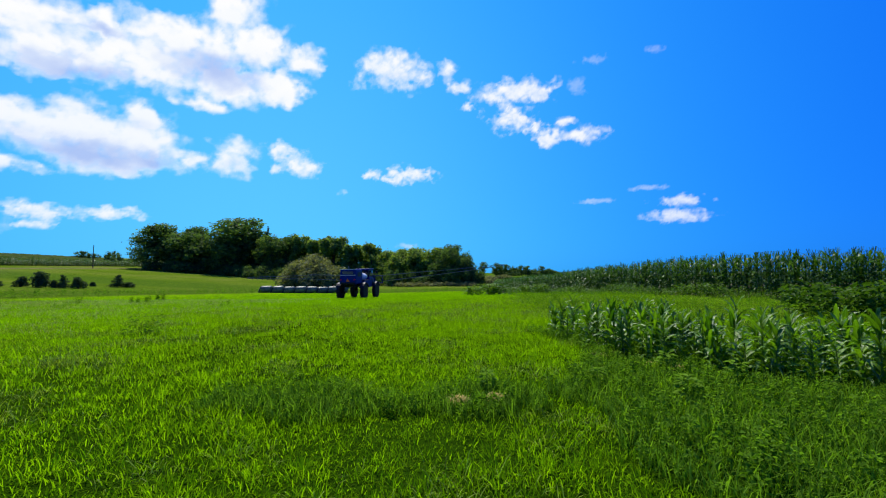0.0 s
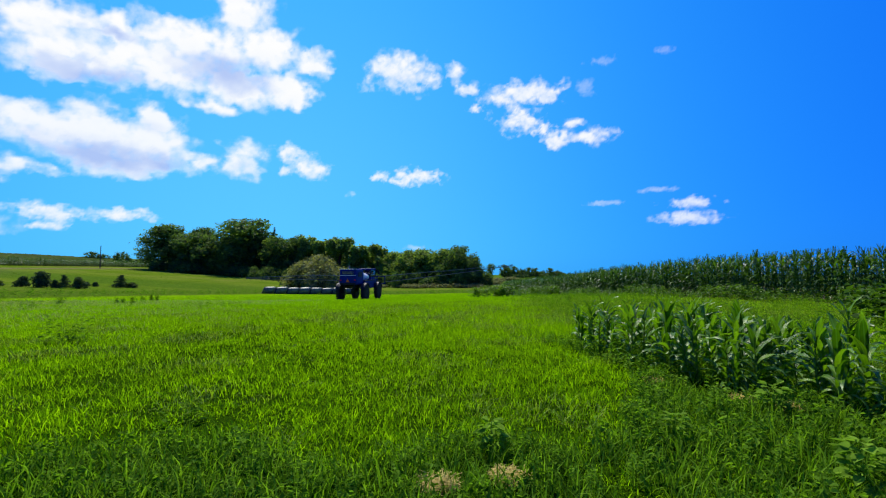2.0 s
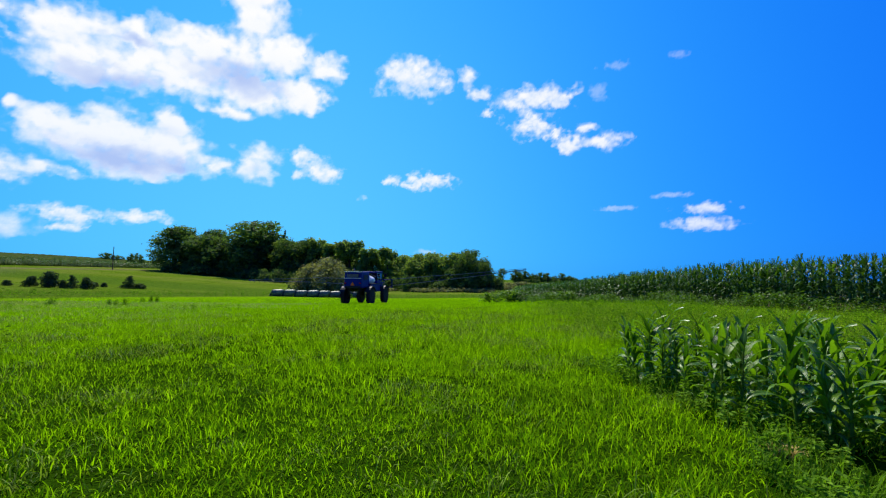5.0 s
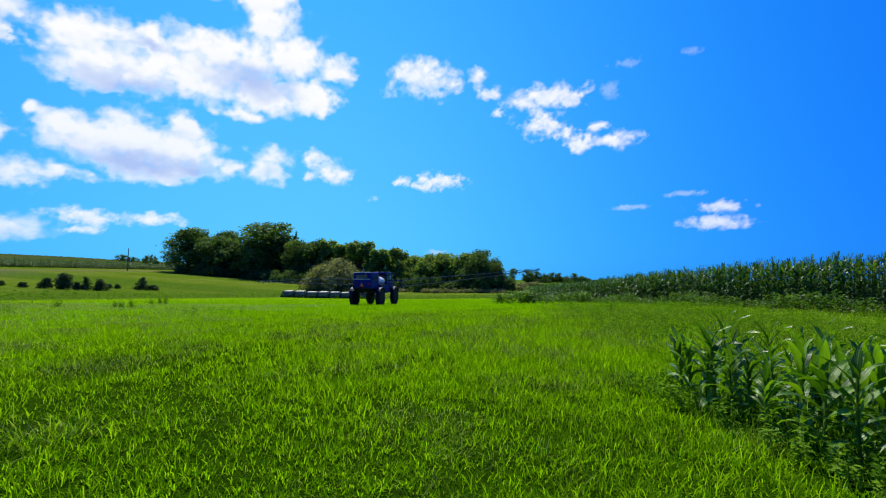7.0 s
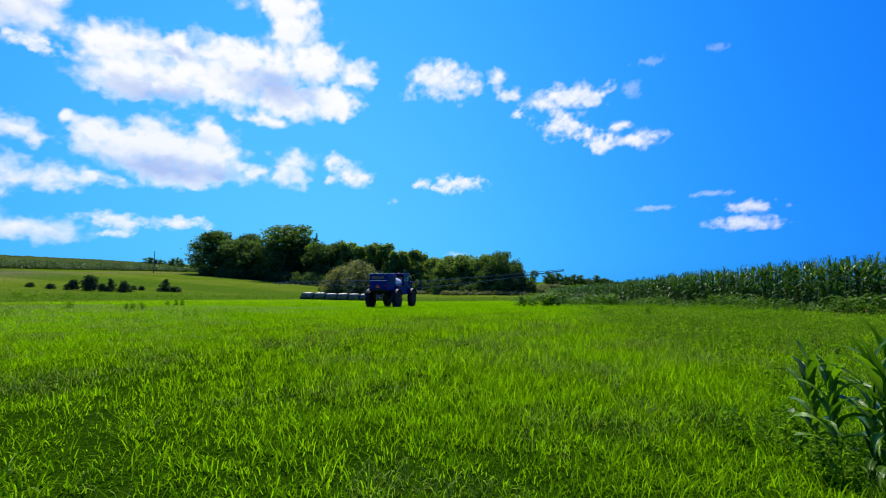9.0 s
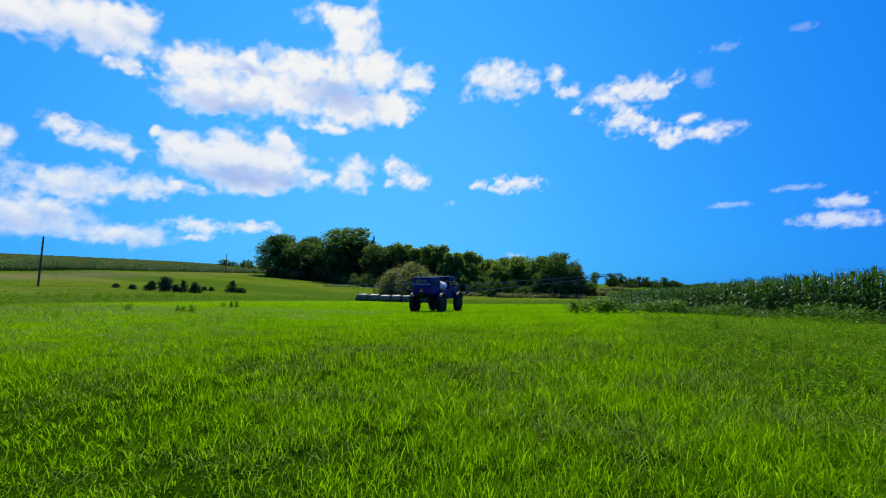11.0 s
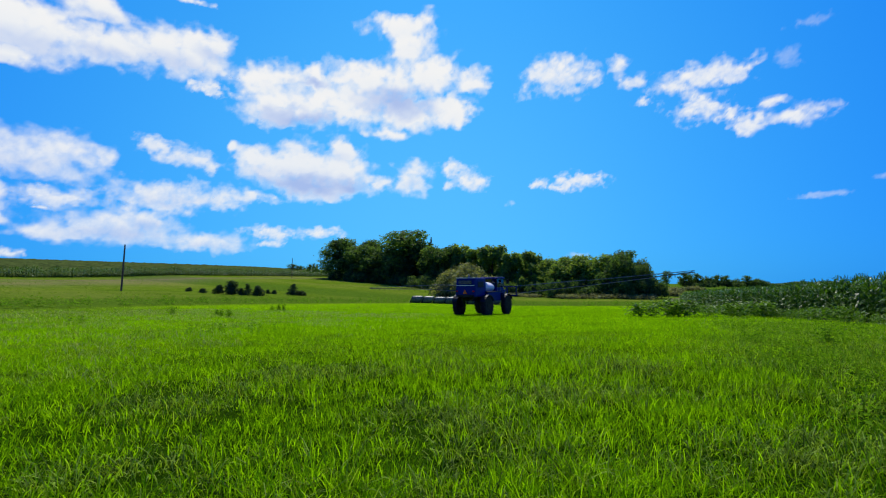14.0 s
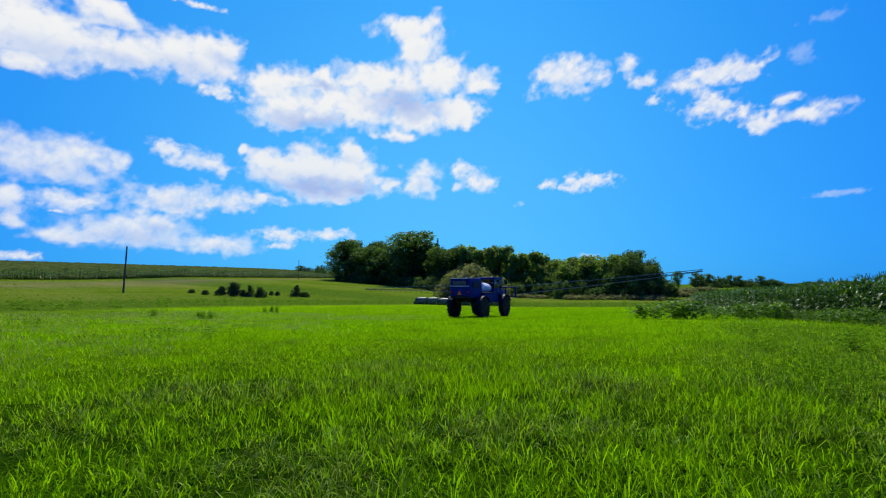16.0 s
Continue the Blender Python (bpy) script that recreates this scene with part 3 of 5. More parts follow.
cloud([(28.6, 7.6, 1.9, 0.6), (28.3, 5.9, 2.9, 0.6)], 0.6, 0.9)
cloud([(25.1, 9.4, 1.4, 0.3)], 0.45, 0.6)
cloud([(19.4, 8.2, 1.7, 0.3)], 0.45, 0.6)
cloud([(-12.8, 9.7, 0.8, 0.3)], 0.45, 0.6)
cloud([(-4.6, 3.0, 1.4, 0.3)], 0.45, 0.6)
cloud([(-66.2, 23.4, 5.4, 2.9), (-60.7, 26.7, 2.9, 1.2), (-60.0, 23.5, 4.0, 1.8), (-53.8, 24.5, 5.6, 2.2), (-50.1, 25.9, 2.6, 1.8), (-67.6, 20.5, 2.3, 1.0)], 1.0, 1.0)
cloud([(-50.3, 21.5, 2.0, 0.6)], 0.8, 0.6)
cloud([(-55.4, 14.7, 1.2, 0.8)], 0.72, 0.6)
cloud([(-52.3, 13.7, 2.6, 1.1), (-50.3, 13.0, 1.5, 0.8)], 0.72, 0.6)
cloud([(-65.7, 12.0, 4.9, 2.0), (-62.3, 12.1, 2.0, 1.7), (-59.6, 12.7, 0.9, 0.8)], 0.72, 0.6)
cloud([(-63.4, 8.3, 3.3, 0.9)], 0.72, 0.6)
cloud([(-67.8, 8.0, 1.4, 1.5), (-67.4, 6.3, 1.1, 1.1)], 0.72, 0.6)
cloud([(-54.1, 9.4, 4.6, 1.5), (-49.9, 9.3, 3.3, 1.0), (-45.7, 10.0, 2.7, 0.7)], 0.72, 0.6)
cloud([(-58.6, 5.6, 5.1, 1.5), (-55.6, 6.5, 2.2, 1.5), (-50.3, 4.4, 4.2, 1.0), (-62.9, 4.9, 2.7, 0.7)], 0.72, 1.0)
cloud([(-43.0, 5.8, 3.0, 0.8), (-37.0, 6.0, 2.2, 0.6), (-43.0, 4.4, 1.3, 0.4)], 0.72, 0.6)
cloud([(-64.4, 7.1, 0.5, 0.2)], 0.72, 0.6)
cloud([(-67.0, 2.6, 1.7, 0.4)], 0.72, 0.6)
cloud([(-52.9, 29.7, 2.3, 0.3)], 1.0, 0.6)


# ---- trees ----
def leaf_cloud(lobes, count, size, seed, stray=0.25):
    """Leaf sprays scattered through lobes (x, y, z, rx, ry, rz): small three-cornered sprays over the rim of each, more on top than below."""
    rng = np.random.default_rng(seed)
    lob = np.array(lobes, float)
    area = lob[:, 3] * lob[:, 5]
    pick = rng.choice(len(lob), count, p=area / area.sum())
    d = rng.normal(size=(count, 3))
    d[:, 2] += 0.35
    d /= np.linalg.norm(d, axis=1, keepdims=True)
    r = 1 - 0.30 * rng.random(count) ** 1.5 + np.where(rng.random(count) < 0.22, stray * rng.random(count), 0)
    r *= 1 + 0.16 * np.sin(d[:, 0] * 7 + pick) * np.cos(d[:, 1] * 6 + d[:, 2] * 5)
    c = lob[pick, :3] + d * lob[pick, 3:] * r[:, None]
    nrm = d + rng.normal(size=(count, 3)) * 0.55
    nrm /= np.linalg.norm(nrm, axis=1, keepdims=True)
    up = rng.normal(size=(count, 3))
    u = np.cross(nrm, up)
    u /= np.linalg.norm(u, axis=1, keepdims=True)
    w = np.cross(nrm, u)
    s = size * (0.5 + 0.8 * rng.random(count))[:, None]
    k = (0.45 + 0.4 * rng.random(count))[:, None]
    v = np.stack([c - u * s, c + u * s * 0.6 - w * s * k, c + u * s * 0.4 + w * s * k * 1.3], 1).reshape(-1, 3)
    # the dense inner foliage that no light passes
    ball = bmesh.new()
    bmesh.ops.create_icosphere(ball, subdivisions=1, radius=1)
    bv = np.array([p.co[:] for p in ball.verts])
    bf = np.array([[p.index for p in f.verts] for f in ball.faces])
    ball.free()
    core = np.concatenate([bv * l[3:] * 0.44 + l[:3] for l in lob])
    cf = np.concatenate([bf + len(bv) * i for i in range(len(lob))]) + count * 3
    return np.concatenate([v, core]), np.concatenate([np.arange(count * 3).reshape(count, 3), cf])


def tree_kind(seed, height, width, leaf, kind="round", count=5600):
    """Meshes of a tree: trunk with limbs, crown."""
    rng = random.Random(seed)
    lobes = []
    if kind == "round":
        base = 0.16
        for i in range(26):
            a, q = rng.uniform(0, 6.28), rng.random()
            z = height * (base + (0.95 - base) * q)
            spread = width * 0.5 * math.sin(math.pi * min(1, 0.22 + 0.72 * q)) ** 0.7
            r = rng.uniform(0.35, 0.92) * spread
            s = rng.uniform(0.10, 0.21) * width
            lobes.append((r * math.cos(a), r * math.sin(a), min(z, height - s * 0.75), s, s, s * rng.uniform(0.8, 1.15)))
        lobes.append((0, 0, height * 0.55, width * 0.33, width * 0.33, height * 0.34))
    elif kind == "tall":
        for i in range(44):
            a, q = rng.uniform(0, 6.28), rng.random()
            z = height * (0.12 + 0.80 * q)
            r = width * 0.42 * rng.random() ** 0.7 * (1.1 - 0.6 * q)
            s = rng.uniform(0.05, 0.11) * width
            lobes.append((r * math.cos(a), r * math.sin(a), z, s, s, s * rng.uniform(1.2, 2.1)))
    elif kind == "field":
        for i in range(22):
            a, q = rng.uniform(0, 6.28), i / 21
            z = height * (0.20 + 0.68 * q)
            r = width * 0.34 * rng.random() ** 0.5 * math.sin(math.pi * (0.2 + 0.62 * q))
            s = rng.uniform(0.12, 0.20) * width
            lobes.append((r * math.cos(a), r * math.sin(a), z, s, s, height * rng.uniform(0.10, 0.15)))
    elif kind == "fir":
        for i in range(11):
            q = i / 10
            s = width * 0.5 * (1 - q) + 0.25
            lobes.append((rng.uniform(-.2, .2), rng.uniform(-.2, .2), height * (0.08 + 0.88 * q), s, s, height * 0.06))
    elif kind == "bushy":
        for i in range(18):
            a, q = rng.uniform(0, 6.28), i / 17
            r = width * 0.32 * math.sqrt(1 - 0.85 * q) * rng.uniform(0.5, 1.0)
            s = width * rng.uniform(0.20, 0.30) * (1 - 0.35 * q)
            lobes.append((r * math.cos(a), r * math.sin(a), height * (0.08 + 0.76 * q), s, s, height * 0.17))
    elif kind == "low":
        for i in range(22):
            a = rng.uniform(0, 6.28)
            r = width * 0.42 * math.sqrt(rng.random())
            top = height * (1 - (r / (width * 0.5)) ** 2.2 * 0.55) * rng.uniform(0.82, 1.0)
            s = rng.uniform(0.11, 0.18) * width
            lobes.append((r * math.cos(a), r * math.sin(a), max(s * 0.5, top - s), s, s, s * 0.9))
            lobes.append((r * math.cos(a), r * math.sin(a), max(s * 0.4, (top - s) * 0.45), s, s, s * 0.9))
    v, f = leaf_cloud(lobes, count, 0.0175 * (height + width) * 0.5 + 0.09, seed, 0.5 if kind == "tall" else 0.3)
    v[:, 2] = np.maximum(v[:, 2], 0.03)
    crown = mesh_np("crown", v, f, leaf)
    bm = tube_bm([(0, 0, -0.3), (0.05, 0.02, height * 0.25), (-0.08, 0.05, height * 0.55), (0.05, -0.05, height * 0.85)], [width * 0.035, width * 0.028, width * 0.018, 0.04], 8)
    for x, y, z, s, *_ in lobes[:7]:
        tube_bm([(0, 0, z * 0.55), (x * 0.5, y * 0.5, z * 0.8), (x, y, z)], [width * 0.014, width * 0.009, 0.03], 5, bm)
    me = bpy.data.meshes.new("trunk")
    bm.to_mesh(me)
    bm.free()
    me.materials.append(BARK)
    return crown, me, height, width


def plant_tree(kind, x, y, height, width, label, group="", turn=None, name="tree", category="tree"):
    crown, trunk, h, w = kind
    ob = thing(name, pose(x, y, on_ground(x, y), 0, 0, random.uniform(0, 360) if turn is None else turn), label, category, group)
    for n, me in (("trunk", trunk), ("crown", crown)):
        o = part(n, me, parent=ob)
        o.scale = (width / w, width / w, height / h)
    return ob


def build_trees():
    oak = [tree_kind(11 + i, 16, 15, LEAF_DARK, "round", 8200) for i in range(3)]
    ash = [tree_kind(31 + i, 14, 10, LEAF_MID, "tall", 9800) for i in range(3)]
    elm = [tree_kind(51 + i, 12, 10, LEAF_MID, "round", 6600) for i in range(2)]
    fir = tree_kind(71, 16, 6, CEDAR, "fir", 3200)
    scrub = [tree_kind(81 + i, 4, 7, LEAF_DARK, "low", 1500) for i in range(2)]
    dark, mid = "broad dark-green deciduous tree in the wood edge", "green deciduous tree with an open crown in the wood edge"
    belt = "trees along the wood edge"
    # the wood, from the hill down to the low end of the field
    for k, x, y, h, w in ((oak[0], -131, 200, 19.8, 29), (oak[1], -94, 201, 25.6, 38), (oak[2], -113, 197, 17.5, 24), (oak[1], -85, 203, 20.8, 22), (oak[2], -70, 191, 18.4, 20), (oak[0], -95, 192, 14, 18), (oak[0], -118, 208, 20, 20)):
        plant_tree(k, x, y, h, w, dark, belt)
    plant_tree(fir, -80, 200, 22.0, 11, "dark conical conifer among the deciduous trees", belt)
    for i, (x, y, h, w) in enumerate(((-61, 190, 19.5, 18), (-52, 185, 17, 19), (-45, 181, 18.8, 21), (-37, 178, 16.4, 17), (-28, 173, 15.9, 16), (-66, 196, 17, 17), (-76, 193, 17, 17), (-33, 182, 14, 16), (-48, 190, 16, 17))):
        plant_tree(ash[i % 3], x, y, h, w, mid, belt)
    for i, (x, y, h, w) in enumerate(((-20, 170, 12.3, 14), (-15, 166, 13, 14), (-8.6, 164, 12.9, 15), (-2.3, 160, 12.8, 15), (2.2, 155, 14, 15), (4.6, 151, 11, 12), (6.8, 147.5, 8.8, 9))):
        plant_tree(elm[i % 2] if i < 4 else oak[i % 3], x, y, h, w, mid if i < 4 else dark, belt)
    # undergrowth that closes the wood's foot
    for i in range(26):
        q = i / 25
        x, y = -126 + 138 * q + random.uniform(-2, 2), 193 - 47 * q ** 1.2 + random.uniform(-3, 3)
        plant_tree(scrub[i % 2], x, y, random.uniform(3.5, 7), random.uniform(7, 11), "dark leafy undergrowth at the foot of the wood", "undergrowth of the wood", name="shrub", category="shrub")
    for i in range(9):
        q = i / 8
        plant_tree(oak[i % 3], -120 + 126 * q, 216 - 48 * q, random.uniform(12, 15) * (1.15 - 0.4 * q), 14, dark, belt)
    # grey-green bush behind the bales
    willow = tree_kind(91, 10.3, 16.5, LEAF_OLIVE, "low", 11000)
    plant_tree(willow, -35.2, 120.5, 10.4, 17.8, "broad grey-green willow bush behind the row of bales", name="willow_bush", category="bush", turn=20)
    # far trees
    hedge = [tree_kind(121 + i, 8, 12, LEAF_DARK, "low", 1300) for i in range(3)]
    far = "far tree on the skyline, dark against the sky"
    lone = [tree_kind(141 + i, 12, 10, LEAF_DARK, "field", 2200) for i in range(4)]
    for i, (x, y, h, w) in enumerate(((29, 316, 9.4, 9.6), (39, 320, 8.6, 10.5), (42, 326, 8.0, 9), (46.5, 323, 7.8, 9.5), (52.5, 325, 7.2, 9.5), (58.5, 328, 8.2, 8), (63.5, 330, 6.6, 7.5), (69, 332, 5.6, 7), (75, 334, 6.6, 8), (81, 337, 5.4, 8))):
        plant_tree(lone[i % 4] if i in (0, 1, 3, 6, 8) else hedge[i % 3], x, y, h * 1.12, w * 1.05 if i else w, far, "far trees")
        if i in (2, 3, 4, 7):
            plant_tree(hedge[i % 3], x, y - 5, 3.4, 9, far, "far trees")
    for i in range(22):
        q = i / 21
        x, y = 40 + 46 * q + random.uniform(-1, 1), 327 + 14 * q
        plant_tree(hedge[i % 3] if i % 3 else lone[i % 4], x, y, (5.6 - 1.8 * q) * random.uniform(0.8, 1.15), random.uniform(6, 9), far, "far trees")
    for i in range(14):
        q = i / 13
        x, y = 84 + 110 * q + random.uniform(-3, 3), 340 + 200 * q
        plant_tree(hedge[i % 3], x, y, (5.0 - 2.0 * q) * random.uniform(0.3, 1.2), random.uniform(9, 15) * (1 + 0.4 * q), far, "far trees")
    for i, (x, y, h, w) in enumerate(((-191, 258, 5.0, 8), (-185, 262, 4.2, 7), (-246, 299, 6.5, 12), (-240, 302, 5, 10), (-210, 279, 8, 11))):
        plant_tree(hedge[i % 3], x, y, h, w, far, "far trees")
    low_scrub = tree_kind(161, 3, 6, LEAF_OLIVE, "low", 1500)
    for i, (x, y) in enumerate(((18, 210), (24, 225), (13, 190), (15, 165), (29, 232), (35, 245), (21, 196), (11.5, 168))):
        plant_tree(low_scrub, x, y, 2.4, 8, "low yellow-green scrub beyond the field", "far scrub", name="shrub", category="shrub")
    for i in range(12):
        q = i / 11
        x, y = -30 + 38 * q + random.uniform(-1.5, 1.5), 158 - 18 * q + random.uniform(-2, 2)
        plant_tree(low_scrub, x, y, random.uniform(1.0, 1.9), random.uniform(5, 8), "low dry scrub before the foot of the wood", "far scrub", name="shrub", category="shrub")
    # dark cedars on the bank of the hill
    cone, blob = tree_kind(101, 2.4, 1.6, CEDAR, "fir", 1100), tree_kind(102, 2.4, 2.4, CEDAR, "bushy", 1800)
    for k, x, y, h, w in ((blob, -79.3, 78.4, 1.0, 1.6), (blob, -76.4, 79.6, 1.9, 2.2), (blob, -73.8, 80.7, 2.9, 3.1), (blob, -71.8, 81.4, 1.5, 1.3), (cone, -70.7, 81.9, 2.4, 1.4), (blob, -68.5, 82.8, 2.2, 2.3), (blob, -75.0, 94.2, 1.0, 1.3), (cone, -70.8, 95.9, 2.6, 2.0), (blob, -68.9, 96.7, 1.2, 2.4), (blob, -76.3, 93.7, 1.0, 1.2), (blob, -85.2, 79.7, 0.9, 1.5)):
        plant_tree(k, x, y, h * 1.0, w * 1.25, "small dark cedar on the grassy bank of the hill", "cedars on the bank", name="cedar", category="shrub")


build_trees()


# ---- corn and weeds ----
def leaf_arc(length, width, rise, bend, across=3, segs=8, twist=0.0):
    """A corn leaf in the x-z plane: it climbs at rise (degrees from level), then arches over by bend degrees."""
    v, f = [], []
    x = z = 0.0
    for i in range(segs + 1):
        q = i / segs
        a = math.radians(rise - bend * q ** 1.4)
        if i:
            x += math.cos(a) * length / segs
            z += math.sin(a) * length / segs
        w = width * (0.55 + 0.45 * math.sin(math.pi * min(1, q * 1.6 + 0.1) * 0.5)) * (1 - q ** 2.6) * 0.5 + 0.002
        roll = twist * q
        for j in range(across):
            s = (j / (across - 1) - 0.5) * 2
            fold = 0.32 * abs(s) * w + 0.007 * math.sin(q * 11 + 2.1 * j) * abs(s)
            v.append((x - math.sin(a) * fold, s * w * math.cos(roll), z + math.cos(a) * fold + s * w * math.sin(roll)))
    for i in range(segs):
        for j in range(across - 1):
            k = i * across + j
            f.append((k, k + 1, k + across + 1, k + across))
    return np.array(v), np.array(f)


def young_corn(seed, height):
    """A corn plant of its own, its stalk and every leaf a part."""
    rng = random.Random(seed)
    ob = thing("corn_plant", pose(0, 0, 0), "young green corn plant with arching leaves in the field corner", "corn plant", "corn plants in the field corner")
    top = height * 0.66
    part("stalk", tube_bm([(0, 0, -0.05), (0.01, 0, top * 0.5), (0, 0.01, top)], [0.016, 0.013, 0.007], 7), STALK, ob)
    n = 13
    turn = rng.uniform(0, 360)
    for i in range(n):
        q = i / (n - 1)
        length = height * (0.30 + 0.15 * math.sin(math.pi * min(1, q * 0.9 + 0.1))) * rng.uniform(0.85, 1.1)
        rise = 48 + 36 * q + rng.uniform(-7, 7)
        bend = (128 - 92 * q) * rng.uniform(0.8, 1.25)
        v, f = leaf_arc(length, height * rng.uniform(0.058, 0.080), rise, bend, twist=rng.uniform(-0.8, 0.8))
        turn += 180 + rng.uniform(-28, 28)
        part("leaf", mesh_np("leaf", v, f, CORN_NEAR, True), None, ob, at=pose(0, 0, top * (0.12 + 0.88 * q), 0, 0, turn))
    return ob


def corn_template(seed, height, leaves=10, segs=4, across=2):
    rng = random.Random(seed)
    vs, fs, n = [], [], 0
    turn = rng.uniform(0, 6.28)
    for i in range(leaves):
        q = i / (leaves - 1)
        v, f = leaf_arc(rng.uniform(0.65, 0.95) * (1 - 0.25 * q), rng.uniform(0.085, 0.115), 40 + 34 * q, (125 - 60 * q) * rng.uniform(0.8, 1.15), across, segs)
        turn += math.pi + rng.uniform(-0.6, 0.6)
        c, s = math.cos(turn), math.sin(turn)
        v = np.stack([v[:, 0] * c - v[:, 1] * s, v[:, 0] * s + v[:, 1] * c, v[:, 2] + height * (0.12 + 0.76 * q)], -1)
        vs.append(v)
        fs.append(f + n)
        n += len(v)
    for a in (0.0, 1.57):
        c, s = math.cos(a) * 0.014, math.sin(a) * 0.014
        vs.append(np.array([(-c, -s, 0), (c, s, 0), (c * 0.6, s * 0.6, height), (-c * 0.6, -s * 0.6, height)]))
        fs.append(np.array([(0, 1, 2, 3)]) + n)
        n += 4
    for i in range(4):
        a = rng.uniform(0, 6.28)
        x, y = math.cos(a) * 0.10, math.sin(a) * 0.10
        vs.append(np.array([(-0.012, 0, height - 0.05), (0.012, 0, height - 0.05), (x + 0.012, y, height + 0.26), (x - 0.008, y, height + 0.26)]))
        fs.append(np.array([(0, 1, 2, 3)]) + n)
        n += 4
    return np.concatenate(vs), np.concatenate(fs)


def scatter(templates, points, scales, seed, lean=0.06, zoff=0.0):
    """Copies of template meshes over the ground, as one pair of arrays."""
    rng = np.random.default_rng(seed)
    vs, fs, n = [], [], 0
    z = lay(points[:, 0], points[:, 1]) + zoff
    for p, h, s in zip(points, z, scales):
        v, f = templates[rng.integers(len(templates))]
        a = rng.uniform(0, 6.28)
        c, q = math.cos(a), math.sin(a)
        lx, ly = rng.normal(0, lean, 2)
        w = np.stack([(v[:, 0] * c - v[:, 1] * q), (v[:, 0] * q + v[:, 1] * c), v[:, 2]], -1) * s
        w[:, 0] += w[:, 2] * lx + p[0]
        w[:, 1] += w[:, 2] * ly + p[1]
        w[:, 2] += h
        vs.append(w)
        fs.append(f + n)
        n += len(v)
    return np.concatenate(vs), np.concatenate(fs)


def build_tall_corn():
    rng = np.random.default_rng(5)
    full = [corn_template(s, 2.15) for s in range(6)]
    lean_t = [corn_template(20 + s, 2.15, 7, 3) for s in range(4)]
    rows = [along(CORN_EDGE, 0.155, 0.7 * i, 0.06, 4, 76) for i in range(4)]
    rows += [along(CORN_EDGE, 0.25, 0.76 * i, 0.08, 76, 144) for i in range(4)]
    pts = np.concatenate(rows)
    v, f = scatter(full, pts, rng.uniform(0.90, 1.12, len(pts)) * np.interp(pts[:, 1], (27, 40, 55, 72, 95, 112, 130), (1.00, 1.01, 0.98, 1.10, 1.22, 1.1, 0.6)), 6)
    tagged(part("corn_rows", mesh_np("corn_rows", v, f, CORN)), "tall dark-green corn standing in rows beside the hay field", "corn", kind="stuff")
    deep = np.concatenate([along(CORN_EDGE, 0.75, d, 0.3) for d in np.concatenate([np.arange(3.2, 14, 1.8), np.arange(15, 70, 8)])])
    v, f = scatter(lean_t, deep, rng.uniform(0.92, 1.1, len(deep)) * np.interp(deep[:, 1], (27, 40, 55, 72, 95, 112, 130), (0.94, 0.97, 0.93, 1.05, 1.16, 1.1, 0.7)), 7)
    tagged(part("corn_field", mesh_np("corn_field", v, f, CORN)), "tall corn deeper in the field, seen by its tops", "corn", kind="stuff")


build_tall_corn()


def weed_template(seed, height, leaves=13, leaf=0.13, oval=False):
    """A broad-leaved weed: stem and pointed leaves."""
    rng = random.Random(seed)
    vs, fs, n = [], [], 0
    for i in range(leaves):
        q = ((i + 0.6) / leaves) ** (0.55 if oval else 1.0)
        a = i * 2.4 + rng.uniform(-0.4, 0.4)
        d = Vector((math.cos(a), math.sin(a), rng.uniform(-0.4, 0.8))).normalized()
        side = Vector((-math.sin(a), math.cos(a), rng.uniform(-0.6, 0.6)))
        l, w = leaf * rng.uniform(0.8, 1.5) * (1.2 - 0.5 * q), leaf * rng.uniform(0.22, 0.36)
        o = Vector((0, 0, height * q)) + d * 0.04
        tip = o + d * l - Vector((0, 0, l * 0.25))
        mid = o + d * l * 0.45
        if oval:
            lift = Vector((0, 0, w * 0.35))
            a1, a2 = o + d * l * 0.28 + lift, o + d * l * 0.66 + lift - Vector((0, 0, l * 0.1))
            vs.append(np.array([o, a1 + side * w * 0.9, a2 + side * w * 0.8, tip, a2 - side * w * 0.8, a1 - side * w * 0.9]))
            fs.append(np.array([(0, 1, 2, 3), (0, 3, 4, 5)]) + n)
            n += 6
            continue
        vs.append(np.array([o, mid + side * w, tip, mid - side * w]))
        fs.append(np.array([(0, 1, 2, 3)]) + n)
        n += 4
    vs.append(np.array([(-0.006, 0, 0), (0.006, 0, 0), (0.003, 0, height), (-0.003, 0, height)]))
    fs.append(np.array([(0, 1, 2, 3)]) + n)
    return np.concatenate(vs), np.concatenate(fs)


def patch_points(n, x0, x1, y0, y1, keep, seed):
    rng = np.random.default_rng(seed)
    p = np.stack([rng.uniform(x0, x1, n), rng.uniform(y0, y1, n)], -1)
    return p[keep(p[:, 0], p[:, 1])]


CORNER_FRONT = np.array([(2.45, 10.6), (2.6, 9.8), (2.77, 9.1), (2.95, 8.4), (3.12, 7.75), (3.32, 7.2), (3.8, 6.75), (4.5, 6.2), (5.5, 5.5), (7.0, 4.7), (9.0, 4.0)], float)


def corner_x(y):
    """The near edge of the corn left standing in the field corner."""
    return np.interp(y, CORNER_FRONT[::-1, 1], CORNER_FRONT[::-1, 0])


def coarse_zone(x, y):
    """Dark coarse growth before the corn corner."""
    left = np.interp(y, (3, 4.8, 5.6, 6.3, 7.0, 7.9, 8.6, 10.5), (1.7, 1.5, 1.4, 1.7, 2.2, 2.72, 2.75, 2.4)) + 0.15 * np.sin(y * 3.1)
    return (x > left) & (x < corner_x(y) + 2.4) & (y < 10.8)


